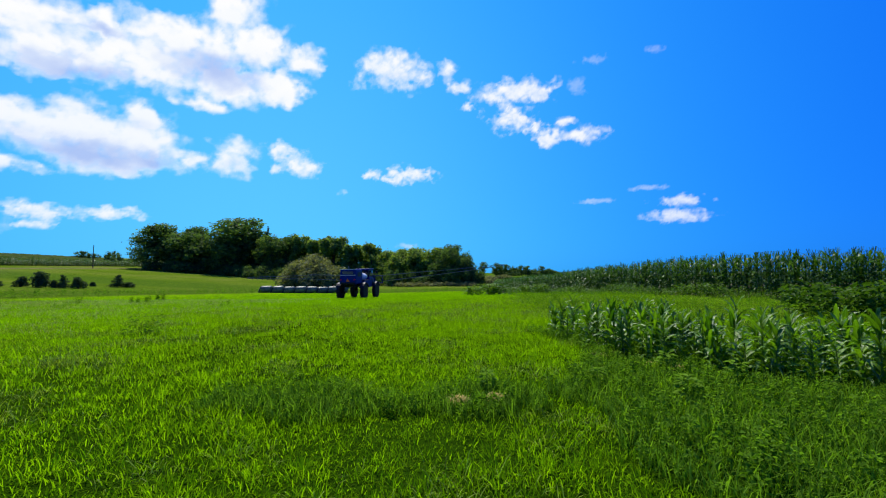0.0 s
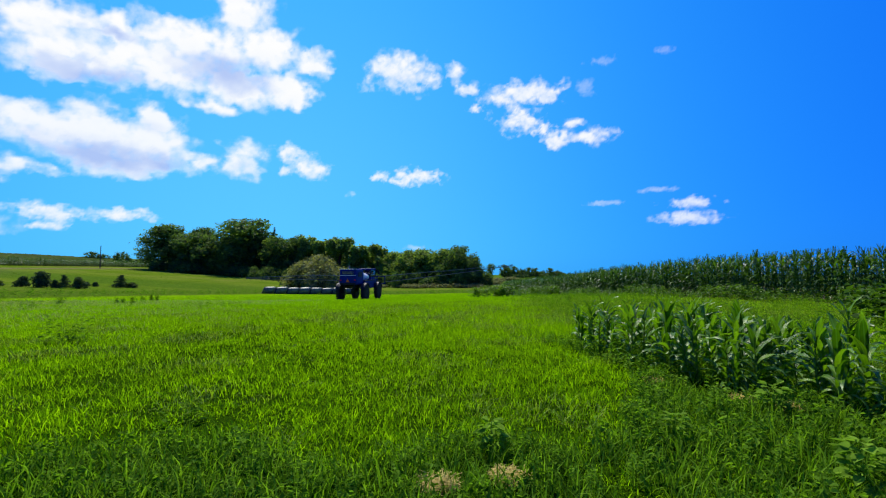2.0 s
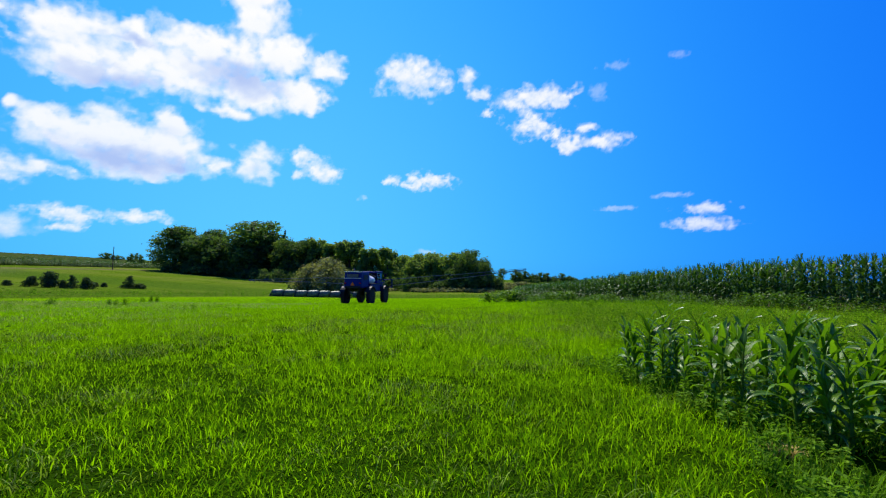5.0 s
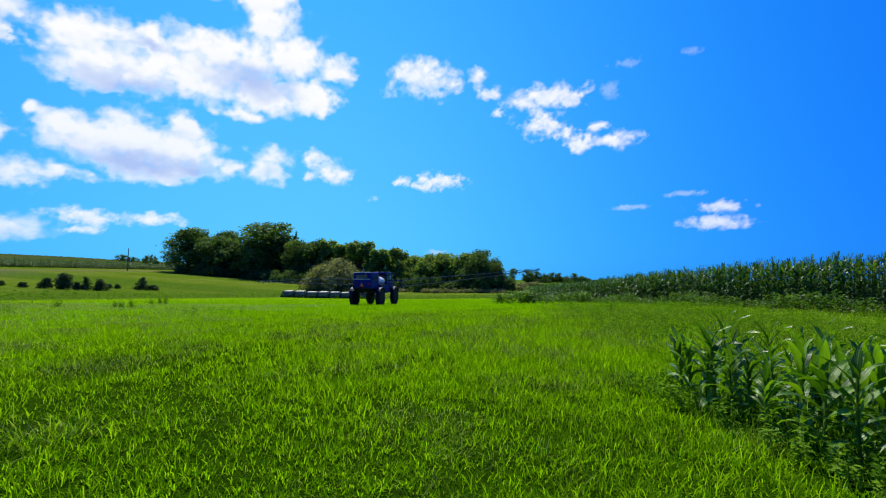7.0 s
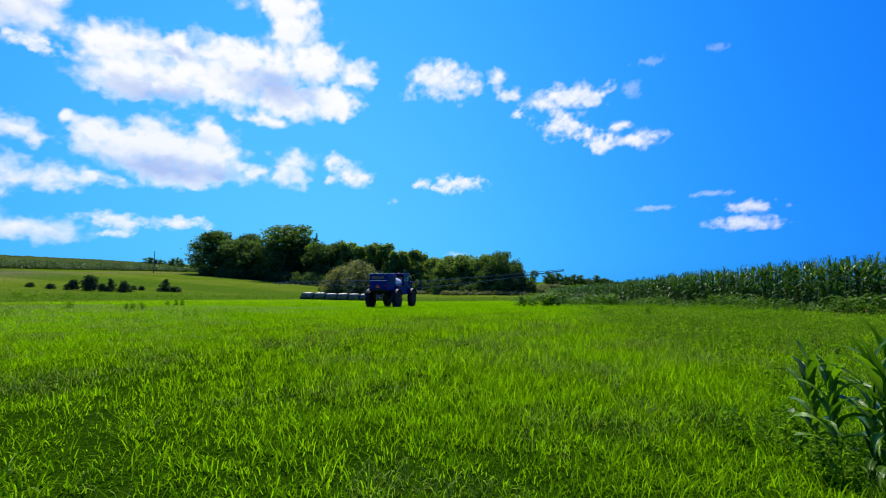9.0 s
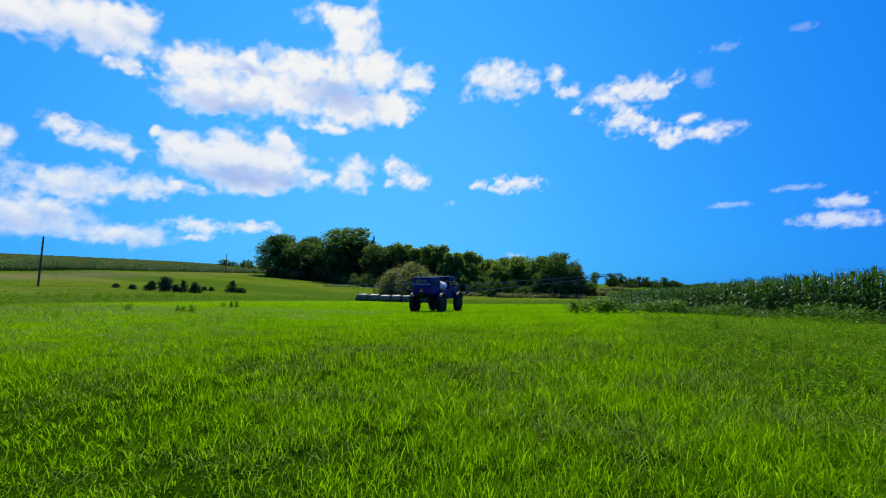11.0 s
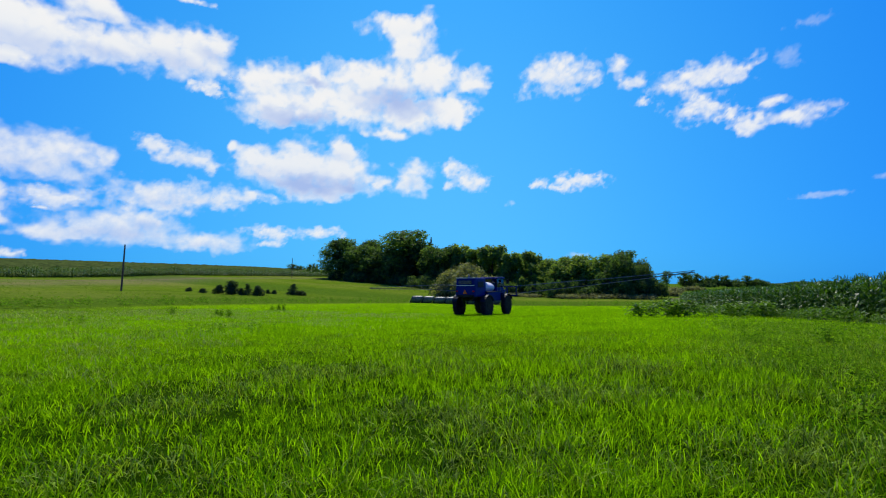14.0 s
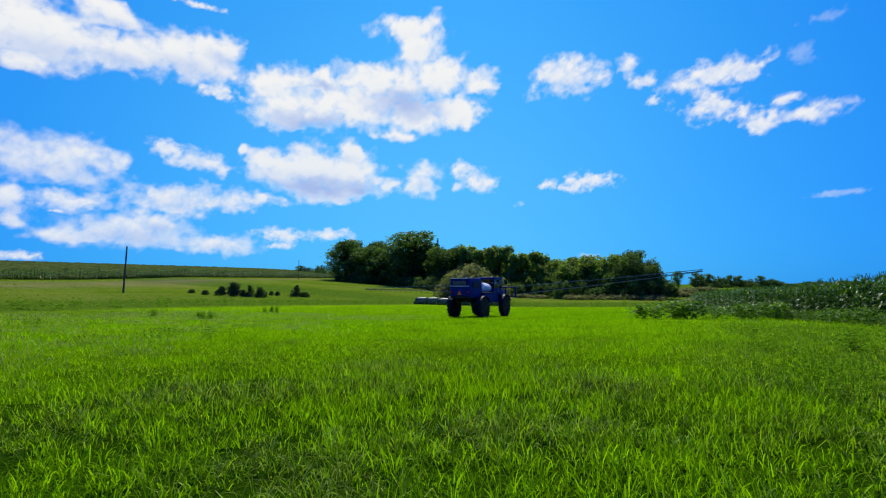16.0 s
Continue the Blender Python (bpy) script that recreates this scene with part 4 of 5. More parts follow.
def bare(x, y):
    """Trodden soil at the foot of the young corn."""
    d = x - corner_x(y)
    return (d > -0.30) & (d < 0.55) & (y < 7.9) & (np.sin(x * 3.1) + np.sin(y * 4.3 + 1) > -0.9)


def weed_band(x, y):
    """A band of weeds across the way."""
    return (np.abs(y - 5.15 - 0.12 * np.sin(x * 2)) < 0.55 + 0.2 * np.sin(x * 3.1)) & (x > -2.8) & (x < 1.2)


def weedy(x, y):
    """How far weeds have crept into the grass beyond the corn corner, 0 to 1."""
    side = step(x - 2.2 - 0.10 * (y - 11) - 1.2 * (fractal(x * 0.5 + 9, y * 0.5 + 4, 55, 3) - 0.5), 0.0, 2.6)
    return side * step(y, 10.2, 11.5) * step(fractal(x * 0.7 + 31, y * 0.7 + 12, 57, 3), 0.32, 0.55)


def build_weeds():
    rng = np.random.default_rng(8)
    low = [weed_template(s, 0.36, 22, 0.07, True) for s in range(5)]
    tall = [weed_template(30 + s, 0.85, 18, 0.16) for s in range(5)]
    ragweed = [weed_template(40 + s, 0.85, 13, 0.20, True) for s in range(5)]
    verge = np.concatenate([along(CORN_EDGE, 0.26, -0.2 - 0.40 * i, 0.4, 10, 84) for i in range(7)] + [along(CORN_EDGE, 0.4, -0.3 - 0.6 * i, 0.5, 84, 142) for i in range(6)])
    v, f = scatter(ragweed, verge, rng.uniform(0.42, 0.95, len(verge)) * (0.85 + 0.4 * np.sin(verge[:, 1] * 0.9) * np.sin(verge[:, 0] * 1.3 + verge[:, 1] * 0.37)), 9)
    tagged(part("weed_verge", mesh_np("weed_verge", v, f, VERGE)), "leafy green weeds along the foot of the tall corn", "weeds", kind="stuff")
    t = patch_points(520, 10.5, 19, 11.5, 17.5, lambda x, y: np.hypot((x - 14.6) / 3.6, (y - 14.2) / 1.9) < 1, 17)
    v, f = scatter(ragweed, t, rng.uniform(0.8, 1.35, len(t)), 18)
    tagged(part("weed_thicket", mesh_np("weed_thicket", v, f, THICKET)), "thick stand of shoulder-high broad-leaved weeds before the tall corn", "weeds", kind="stuff")
    a = patch_points(6800, 1.6, 18, 10.4, 34, lambda x, y: (x < corn_x(y) - 2.0) & (weedy(x, y) > np.random.default_rng(10).random(x.shape) * 0.8 + 0.1), 10)
    v, f = scatter([weed_template(90 + s, 0.42, 9, 0.085) for s in range(5)], a, rng.uniform(0.45, 0.9, len(a)), 11)
    tagged(part("weed_patch", mesh_np("weed_patch", v, f, WEED_MIX)), "grey-green broad-leaved weeds beyond the corn corner", "weeds", kind="stuff")
    b = patch_points(2500, 0.5, 9, 1.8, 11, lambda x, y: (coarse_zone(x, y) | ((x > corner_x(y) - np.where(y > 7.4, 0.3, 0.8)) & (x < corner_x(y) + 2.4))) & ~bare(x, y), 12)
    v, f = scatter(low, b, rng.uniform(0.3, 0.78, len(b)), 13)
    tagged(part("weed_border", mesh_np("weed_border", v, f, WEED_DARK)), "low dark weeds round the foot of the young corn", "weeds", kind="stuff")
    c = patch_points(520, -4, 2, 4.2, 6.2, lambda x, y: weed_band(x, y), 14)
    v, f = scatter(low, c, rng.uniform(0.25, 0.6, len(c)), 15)
    tagged(part("weed_carpet", mesh_np("weed_carpet", v, f, WEED_DARK)), "low dark weeds mixed into the grass", "weeds", kind="stuff")
    # broad pale weeds that stand out singly
    big = [weed_template(70 + k, 0.34, 44, 0.075, True) for k in range(3)]
    meshes = [mesh_np("leaves", v, f, WEED_PALE) for v, f in big]
    for i, (x, y, g) in enumerate(((3.3, 6.55, 1.2), (2.8, 5.1, 1.25), (0.55, 5.65, 1.0), (2.05, 5.9, 0.9), (3.0, 6.9, 0.8), (2.4, 6.9, 0.7), (3.9, 5.9, 1.2), *[(corner_x(y) - rng.uniform(0.1, 1.3 if y < 6.8 else 0.35), y, rng.uniform(0.3, 0.65)) for y in np.linspace(4.4, 9.4, 26)])):
        ob = thing("broadleaf_weed", pose(x, y, on_ground(x, y), 0, 0, 67 * i), "pale green broad-leaved weed beside the young corn", "weed", "broad-leaved weeds")
        o = part("leaves", meshes[i % 3], parent=ob)
        o.scale = (g * 1.2, g * 1.2, g * 0.75)
        part("stem", tube_bm([(0, 0, -0.03), (0.01, 0, 0.12 * g), (0, 0, 0.25 * g)], [0.005, 0.004, 0.002], 5), STALK, ob)
    # bare spots of dead straw
    for i, (x, y) in enumerate(((0.16, 5.1), (0.62, 5.2), (2.72, 7.75), (3.3, 7.0), (3.6, 6.75))):
        n = 300
        r, a = 0.10 * np.sqrt(rng.random(n)), rng.uniform(0, 6.28, n)
        px, py = x + r * np.cos(a) * 1.2, y + r * np.sin(a)
        t = rng.uniform(0, 3.14, n)
        d = np.stack([np.cos(t), np.sin(t), rng.uniform(-0.05, 0.35, n)], -1) * rng.uniform(0.02, 0.06, n)[:, None]
        w = np.stack([-np.sin(t), np.cos(t), np.zeros(n)], -1) * 0.0025
        o = np.stack([px, py, lay(px, py) + rng.uniform(0.03, 0.09, n)], -1)
        v = np.stack([o - d - w, o - d + w, o + d + w, o + d - w], 1).reshape(-1, 3)
        tagged(part("straw_patch", mesh_np("straw_patch", v, np.arange(n * 4).reshape(n, 4), STRAW)), "bare spot of pale dead straw in the grass", "straw", kind="stuff")
    # single clumps out in the hay
    clumps = ((-11.2, 22.3, 0.8, 0.36), (-10.1, 23.2, 0.9, 0.34), (-22.3, 33.2, 0.16, 0.5), (-22.9, 33.1, 0.16, 0.42), (-23.5, 33.3, 0.16, 0.42), (-29.2, 46.1, 0.2, 0.6), (-29.8, 46.0, 0.2, 0.6), (-30.5, 45.8, 0.2, 0.5), (-27.1, 32.7, 0.25, 0.45), (-20.0, 23.2, 0.6, 0.36), (6.4, 25.3, 0.3, 0.4), (-7.5, 11.1, 0.5, 0.45), (-2.2, 6.5, 0.35, 0.18))
    meshes = [mesh_np("weed", v, f, WEED_DARK) for v, f in tall]
    for i, (x, y, r, h) in enumerate(clumps):
        ob = thing("weed_clump", pose(x, y, on_ground(x, y)), "dark clump of tall weeds standing in the hay", "weeds", "weed clumps in the hay")
        for k in range(10):
            dx, dy = rng.normal(0, r * 0.4, 2)
            g = rng.uniform(0.7, 1.2) * h / 0.85
            o = part("weed", meshes[(i + k) % 5], parent=ob, at=pose(dx, dy, on_ground(x + dx, y + dy) - on_ground(x, y), 0, 0, rng.uniform(0, 360)))
            o.scale = (g * 1.3, g * 1.3, g)
    # broad leafy bushes of weed that lead out from the corn
    meshes = [mesh_np("weed", v, f, VERGE) for v, f in ragweed]
    for i, (x, y, r, h) in enumerate(((2.9, 44, 1.3, 0.95), (4.2, 45, 1.6, 1.05), (5.4, 45.6, 1.4, 1.1), (7.0, 46.2, 1.5, 0.75), (8.6, 46.6, 1.7, 0.9), (10.2, 46.8, 1.6, 1.0))):
        ob = thing("weed_bush", pose(x, y, on_ground(x, y)), "leafy green weed bush at the edge of the hay", "weeds", "weed bushes by the corn")
        for k in range(24):
            dx, dy = rng.normal(0, r * 0.36, 2)
            g = rng.uniform(0.6, 1.15) * h / 0.85
            o = part("weed", meshes[(i + k) % 5], parent=ob, at=pose(dx, dy, on_ground(x + dx, y + dy) - on_ground(x, y), 0, 0, rng.uniform(0, 360)))
            o.scale = (g * 1.2, g * 1.2, g)
    s = np.stack([rng.uniform(-75, 20, 2600), rng.uniform(28, 122, 2600)], -1)
    off = field_edge(s[:, 1]) - s[:, 0]
    s = s[((off > 0) & (off < 12)) | ((s[:, 1] > 105) & (off < 0))]
    v, f = scatter([weed_template(60 + k, 0.8, 9, 0.3) for k in range(4)], s, rng.uniform(0.4, 1.1, len(s)), 16)
    tagged(part("rough_strip", mesh_np("rough_strip", v, f, WEED)), "strip of rough weeds along the field edge", "weeds", kind="stuff")


build_weeds()


def build_corner_corn():
    kinds = [young_corn(200 + i, h) for i, h in enumerate((0.94, 1.04, 0.86, 1.0, 1.10))]
    used = set()
    rng = random.Random(77)
    for row in range(5):
        for p in along(CORNER_FRONT[::-1], 0.205, 0.15 + 0.42 * row, 0.09):
            if p[1] > 10.6 or rng.random() < 0.08 + 0.05 * row:
                continue
            k = rng.randrange(5)
            s = rng.uniform(0.82, 1.12) * 1.04
            m = pose(p[0], p[1], on_ground(p[0], p[1]), rng.uniform(-5, 5), rng.uniform(-5, 5), rng.uniform(0, 360)) @ Matrix.Diagonal((s, s, s, 1))
            if k in used:
                copy_thing(kinds[k], m)
            else:
                kinds[k].matrix_basis = m
                used.add(k)


build_corner_corn()


def build_hill_crop():
    """The crop on the hill: a wall of corn at its edge, then rows of tops up to the skyline."""
    rng = np.random.default_rng(21)
    line = np.array([(-152, 262), (-155, 200), (-156, 150), (-157, 110), (-155, 60), (-152, 20)], float)
    small = [corn_template(40 + s, 2.2, 6, 2) for s in range(4)]
    for t in small:
        t[0][:, :2] *= 2.2
    edge = np.concatenate([along(line, 0.6, 1.2 * i, 0.25) for i in range(4)])
    v, f = scatter(small, edge, rng.uniform(0.95, 1.3, len(edge)) * (1.0 + 0.18 * np.sin(edge[:, 1] * 0.9) * np.sin(edge[:, 1] * 0.23)), 22)
    tagged(part("hill_corn", mesh_np("hill_corn", v, f, CORN)), "tall corn along the edge of the hilltop field", "corn", kind="stuff")
    xs, ys = np.arange(-430, -158, 1.7), np.arange(10, 330, 2.5)
    gx, gy = np.meshgrid(xs, ys)
    top = lay(gx, gy) + 0.7 + 0.22 * np.sin(gx * 1.9) + rng.normal(0, 0.22, gx.shape)
    top[:, -1] = lay(gx[:, -1], gy[:, -1]) + 0.1
    idx = np.arange(gx.size).reshape(gx.shape)
    f = np.stack([idx[:-1, :-1], idx[:-1, 1:], idx[1:, 1:], idx[1:, :-1]], -1).reshape(-1, 4)
    tagged(part("hill_crop", mesh_np("hill_crop", np.stack([gx, gy, top], -1).reshape(-1, 3), f, CROP)), "closed canopy of green crop rows climbing the hill to the skyline", "crop", kind="stuff")


build_hill_crop()


def build_pasture():
    """Tussocks over the hill pasture."""
    rng = np.random.default_rng(31)
    n = 50000
    p = np.stack([rng.uniform(-158, 15, n), rng.uniform(14, 205, n)], -1)
    p = p[(field_edge(p[:, 1]) - p[:, 0] > 0) & (np.sin(p[:, 0] * 0.4) + np.cos(p[:, 1] * 0.33 + p[:, 0] * 0.11) + rng.normal(0, 0.8, n) > 0.2)]
    h = rng.uniform(0.04, 0.13, len(p))
    z = lay(p[:, 0], p[:, 1])
    a = rng.uniform(0, 6.28, len(p))
    w = rng.uniform(0.1, 0.3, len(p))
    base = np.stack([p[:, 0], p[:, 1], z - 0.03], -1)
    side = np.stack([np.cos(a) * w, np.sin(a) * w, np.zeros(len(p))], -1)
    tip = base + np.stack([rng.normal(0, 0.15, len(p)), rng.normal(0, 0.15, len(p)), h], -1)
    v = np.stack([base - side, base + side, tip], 1).reshape(-1, 3)
    tagged(part("pasture_tussocks", mesh_np("pasture_tussocks", v, np.arange(len(v)).reshape(-1, 3), PASTURE)), "coarse tussocks of grass over the hill pasture", "grass", kind="stuff")


build_pasture()


# ---- sprayer ----
def wheel(parent, x, y, r=0.95, w=0.44):
    hub = thing("wheel", pose(x, y, r), "", "")
    hub.parent = parent
    bm = lathe_bm([(-w * 0.5, r * 0.62), (-w * 0.52, r * 0.80), (-w * 0.42, r * 0.95), (-w * 0.2, r * 0.985), (w * 0.2, r * 0.985), (w * 0.42, r * 0.95), (w * 0.52, r * 0.80), (w * 0.5, r * 0.62)], 32)
    for k in range(20):
        for s in (-1, 1):
            a = 2 * math.pi * (k + 0.25 * s) / 20
            lug = box_bm(0.09, w * 0.52, 0.10)
            lug.transform(Matrix.Rotation(-a, 4, "Y") @ Matrix.Translation((0, s * w * 0.25, r * 0.985)) @ Matrix.Rotation(s * 0.7, 4, "Z"))
            me = bpy.data.meshes.new("lug")
            lug.to_mesh(me)
            lug.free()
            bm.from_mesh(me)
            bpy.data.meshes.remove(me)
    part("tyre", bm, RUBBER, hub, "black lugged rubber tyre")
    part("rim", lathe_bm([(-w * 0.40, r * 0.15), (-w * 0.30, r * 0.50), (-w * 0.46, r * 0.63), (w * 0.46, r * 0.63), (w * 0.30, r * 0.50), (w * 0.40, r * 0.15)], 28), RIM, hub, "pale grey painted rim", smooth=False)
    return hub


def truss(parent, name, a, b, depth0, depth1, bays, r=0.035):
    """A boom arm: two chords and zigzag braces, each its own part."""
    arm = thing(name, Matrix.Identity(4), "", "")
    arm.parent = parent
    a, b = Vector(a), Vector(b)
    up = Vector((0, 0, 1))
    part("upper_chord", tube_bm([a + up * depth0, b + up * depth1], r, 6), STEEL, arm)
    part("lower_chord", tube_bm([a, b], r * 1.1, 6), STEEL, arm)
    part("rear_chord", tube_bm([a + Vector((-0.35, 0, 0.1)), b + Vector((-0.15, 0, 0.05))], r * 0.9, 6), BLACK, arm)
    for i in range(bays):
        q0, q1 = i / bays, (i + 1) / bays
        p, n = a.lerp(b, q0), a.lerp(b, q1)
        d0, d1 = depth0 + (depth1 - depth0) * q0, depth0 + (depth1 - depth0) * q1
        pts = [p, n + up * d1] if i % 2 else [p + up * d0, n]
        part("brace", tube_bm(pts, r * 0.6, 5), BLACK, arm)
        part("nozzle", tube_bm([p - up * 0.02, p - up * 0.22], 0.025, 5), BLACK, arm)
    return arm


def build_sprayer(m):
    s = thing("crop_sprayer", m, "blue self-propelled crop sprayer with a white tank and long front boom", "sprayer")
    for sx in (2.2, -2.2):
        for sy in (1.42, -1.42):
            wheel(s, sx, sy)
            leg = box_bm(0.26, 0.24, 1.0, (sx, sy * 0.86 - 0.12 * (1 if sy > 0 else -1), 1.35), 0.04)
            part("leg", leg, BLACK, s)
            part("hub", tube_bm([(sx, sy * 0.75, 0.95), (sx, sy, 0.95)], 0.16, 10), BLACK, s)
            fen = bmesh.new()
            prev = None
            for k in range(9):
                a = radians(25 + 130 * k / 8)
                q = [fen.verts.new((sx + math.cos(a) * rr, sy + oy, 0.95 + math.sin(a) * rr)) for rr in (1.04, 1.07) for oy in (-0.26, 0.26)]
                if prev:
                    for i0, i1 in ((0, 1), (1, 3), (3, 2), (2, 0)):
                        fen.faces.new((prev[i0], prev[i1], q[i1], q[i0]))
                prev = q
            part("fender", fen, BLACK, s)
    for sy in (0.55, -0.55):
        part("frame_rail", box_bm(6.4, 0.16, 0.30, (-0.1, sy, 1.62), 0.03), BLACK, s)
    for sx in (2.2, -2.2):
        part("axle_beam", box_bm(0.30, 2.6, 0.26, (sx, 0, 1.75), 0.04), BLACK, s)
    for sy in (0.95, -0.95):
        part("side_panel", box_bm(2.9, 0.55, 0.85, (-0.1, sy, 1.78), 0.10), BLUE, s, "blue side panel")
        part("step_rail", tube_bm([(1.2, sy * 1.32, 2.25), (1.2, sy * 1.36, 3.1), (0.4, sy * 1.36, 3.1), (0.4, sy * 1.32, 2.25)], 0.022, 6), STEEL, s)
    part("walkway", box_bm(3.6, 2.5, 0.06, (0, 0, 2.24), 0.01), BLACK, s)
    # cab
    cab = thing("cab", Matrix.Identity(4), "", "")
    cab.parent = s
    part("cab_body", box_bm(1.75, 1.66, 0.6, (2.15, 0, 2.32), 0.10), BLUE, cab)
    part("cab_nose", box_bm(0.7, 1.5, 0.75, (3.2, 0, 2.0), 0.12), BLUE, cab)
    part("roof", box_bm(1.95, 1.80, 0.20, (2.15, 0, 3.52), 0.08), BLUE, cab, "blue cab roof")
    for sx in (1.32, 2.98):
        for sy in (0.78, -0.78):
            part("pillar", box_bm(0.10, 0.10, 0.86, (sx, sy, 3.02), 0.02), BLACK, cab)
    for sy in (0.80, -0.80):
        part("side_window", box_bm(1.54, 0.02, 0.80, (2.15, sy, 3.02)), GLASS, cab)
    part("windscreen", box_bm(0.02, 1.44, 0.80, (3.0, 0, 3.02)), GLASS, cab)
    part("rear_window", box_bm(0.02, 1.44, 0.80, (1.30, 0, 3.02)), GLASS, cab)
    part("seat", box_bm(0.5, 0.55, 0.75, (1.9, 0, 2.85), 0.08), BLACK, cab)
    for sy in (1, -1):
        part("mirror", box_bm(0.06, 0.26, 0.42, (3.05, sy * 1.22, 3.15), 0.02), BLACK, cab)
        part("mirror_arm", tube_bm([(3.0, sy * 0.85, 3.4), (3.05, sy * 1.2, 3.35)], 0.02, 5), BLACK, cab)
        part("work_light", box_bm(0.08, 0.20, 0.12, (3.12, sy * 0.6, 3.50), 0.02), POLY, cab)
    # tank
    tank = lathe_bm([(-1.05, 0.25), (-0.98, 0.55), (-0.75, 0.78), (-0.3, 0.88), (0.3, 0.88), (0.75, 0.78), (0.98, 0.55), (1.05, 0.25)], 28, "X")
    tank.transform(Matrix.Translation((0.12, 0, 2.62)) @ Matrix.Diagonal((0.95, 1.0, 0.58, 1)))
    tk = part("tank", tank, POLY, s, "white plastic spray tank", smooth=True)
    part("tank_lid", lathe_bm([(-0.05, 0.26), (0.03, 0.26), (0.06, 0.2)], 18), BLACK, tk, at=pose(0.1, 0, 3.16, 90))
    for x in (-0.4, 0.6):
        part("tank_strap", box_bm(0.06, 1.6, 0.03, (x, 0, 3.14), 0.005), BLACK, tk)
    part("rinse_tank", box_bm(0.5, 1.7, 0.7, (-1.05, 0, 2.75), 0.16), POLY, s, "small white rinse tank")
    # engine hood
    hood = thing("engine_hood", Matrix.Identity(4), "", "")
    hood.parent = s
    part("hood_shell", box_bm(2.3, 2.0, 1.70, (-2.55, 0, 2.69), 0.14, (0.97, 0.94)), BLUE, hood)
    part("hood_lip", box_bm(0.06, 1.96, 0.05, (-3.66, 0, 3.52), 0.015), POLY, hood, "pale rear lip of the hood")
    part("rear_grille", box_bm(0.04, 1.30, 0.34, (-3.72, 0, 3.14), 0.01), BLACK, hood)
    for k in range(5):
        part("grille_slat", box_bm(0.05, 1.26, 0.025, (-3.74, 0, 3.02 + 0.06 * k)), STEEL, hood)
    part("pale_stripe", box_bm(0.012, 1.8, 0.05, (-3.712, 0, 2.86)), POLY, hood)
    for sy in (1.02, -1.02):
        part("side_vent", box_bm(1.1, 0.03, 0.5, (-2.6, sy * 0.985, 2.95), 0.01), BLACK, hood)
        part("tail_lamp", box_bm(0.05, 0.20, 0.12, (-3.74, sy * 0.8, 2.35), 0.01), RED, hood)
    sign = bmesh.new()
    vs = [sign.verts.new(p) for p in ((0, -0.22, 0), (0, 0.22, 0), (0, 0, 0.38), (-0.01, -0.22, 0), (-0.01, 0.22, 0), (-0.01, 0, 0.38))]
    for f in ((0, 1, 2), (5, 4, 3), (0, 3, 4, 1), (1, 4, 5, 2), (2, 5, 3, 0)):
        sign.faces.new([vs[i] for i in f])
    part("slow_sign", sign, ORANGE, hood, "orange slow-vehicle triangle", at=pose(-3.76, 0, 2.12))
    part("bumper", box_bm(0.2, 1.7, 0.22, (-3.66, 0, 1.95), 0.04), BLACK, s)
    part("exhaust", tube_bm([(-1.75, 0.62, 3.4), (-1.75, 0.62, 3.75), (-1.85, 0.62, 3.85)], 0.06, 10), STEEL, s)
    part("antenna", tube_bm([(-1.5, -0.6, 3.45), (-1.5, -0.6, 4.1)], 0.012, 5), BLACK, s)
    part("ladder", box_bm(0.08, 0.06, 1.1, (1.05, 1.62, 1.75), 0.01), BLACK, s)
    for k in range(4):
        part("rung", tube_bm([(1.05, 1.62, 1.3 + 0.28 * k), (1.5, 1.62, 1.3 + 0.28 * k)], 0.02, 5), STEEL, s)
    # front boom
    for sy in (0.5, -0.5):
        part("lift_arm", tube_bm([(3.1, sy, 1.7), (4.3, sy, 2.3)], 0.08, 8), BLUE, s)
        part("lift_ram", tube_bm([(3.3, sy * 0.8, 2.2), (4.2, sy * 0.8, 1.9)], 0.045, 8), STEEL, s)
    centre = thing("boom_centre", Matrix.Identity(4), "", "")
    centre.parent = s
    for z in (1.75, 2.65):
        part("cross_bar", box_bm(0.12, 3.4, 0.12, (4.4, 0, z), 0.02), BLUE, centre)
    for y in (-1.6, -0.6, 0.6, 1.6):
        part("upright", box_bm(0.10, 0.10, 1.0, (4.4, y, 2.2), 0.02), BLUE, centre)
    truss(s, "boom_inner", (4.4, 1.7, 1.95), (4.3, 8.6, 2.25), 0.75, 0.55, 10)
    truss(s, "boom_outer", (4.3, 8.7, 2.25), (4.2, 17.5, 2.3), 0.50, 0.16, 12, 0.028)
    truss(s, "boom_inner", (4.4, -1.7, 1.95), (4.3, -8.6, 2.75), 0.75, 0.55, 10)
    truss(s, "boom_outer", (4.3, -8.7, 2.75), (4.2, -17.5, 3.9), 0.50, 0.16, 12, 0.028)
    return s


SPRAYER_AT = (-8.9, 46.6)
SPRAYER_YAW = 81
build_sprayer(pose(SPRAYER_AT[0], SPRAYER_AT[1], on_ground(*SPRAYER_AT) - 0.02, 0, 0, SPRAYER_YAW) @ Matrix.Scale(0.87, 4))


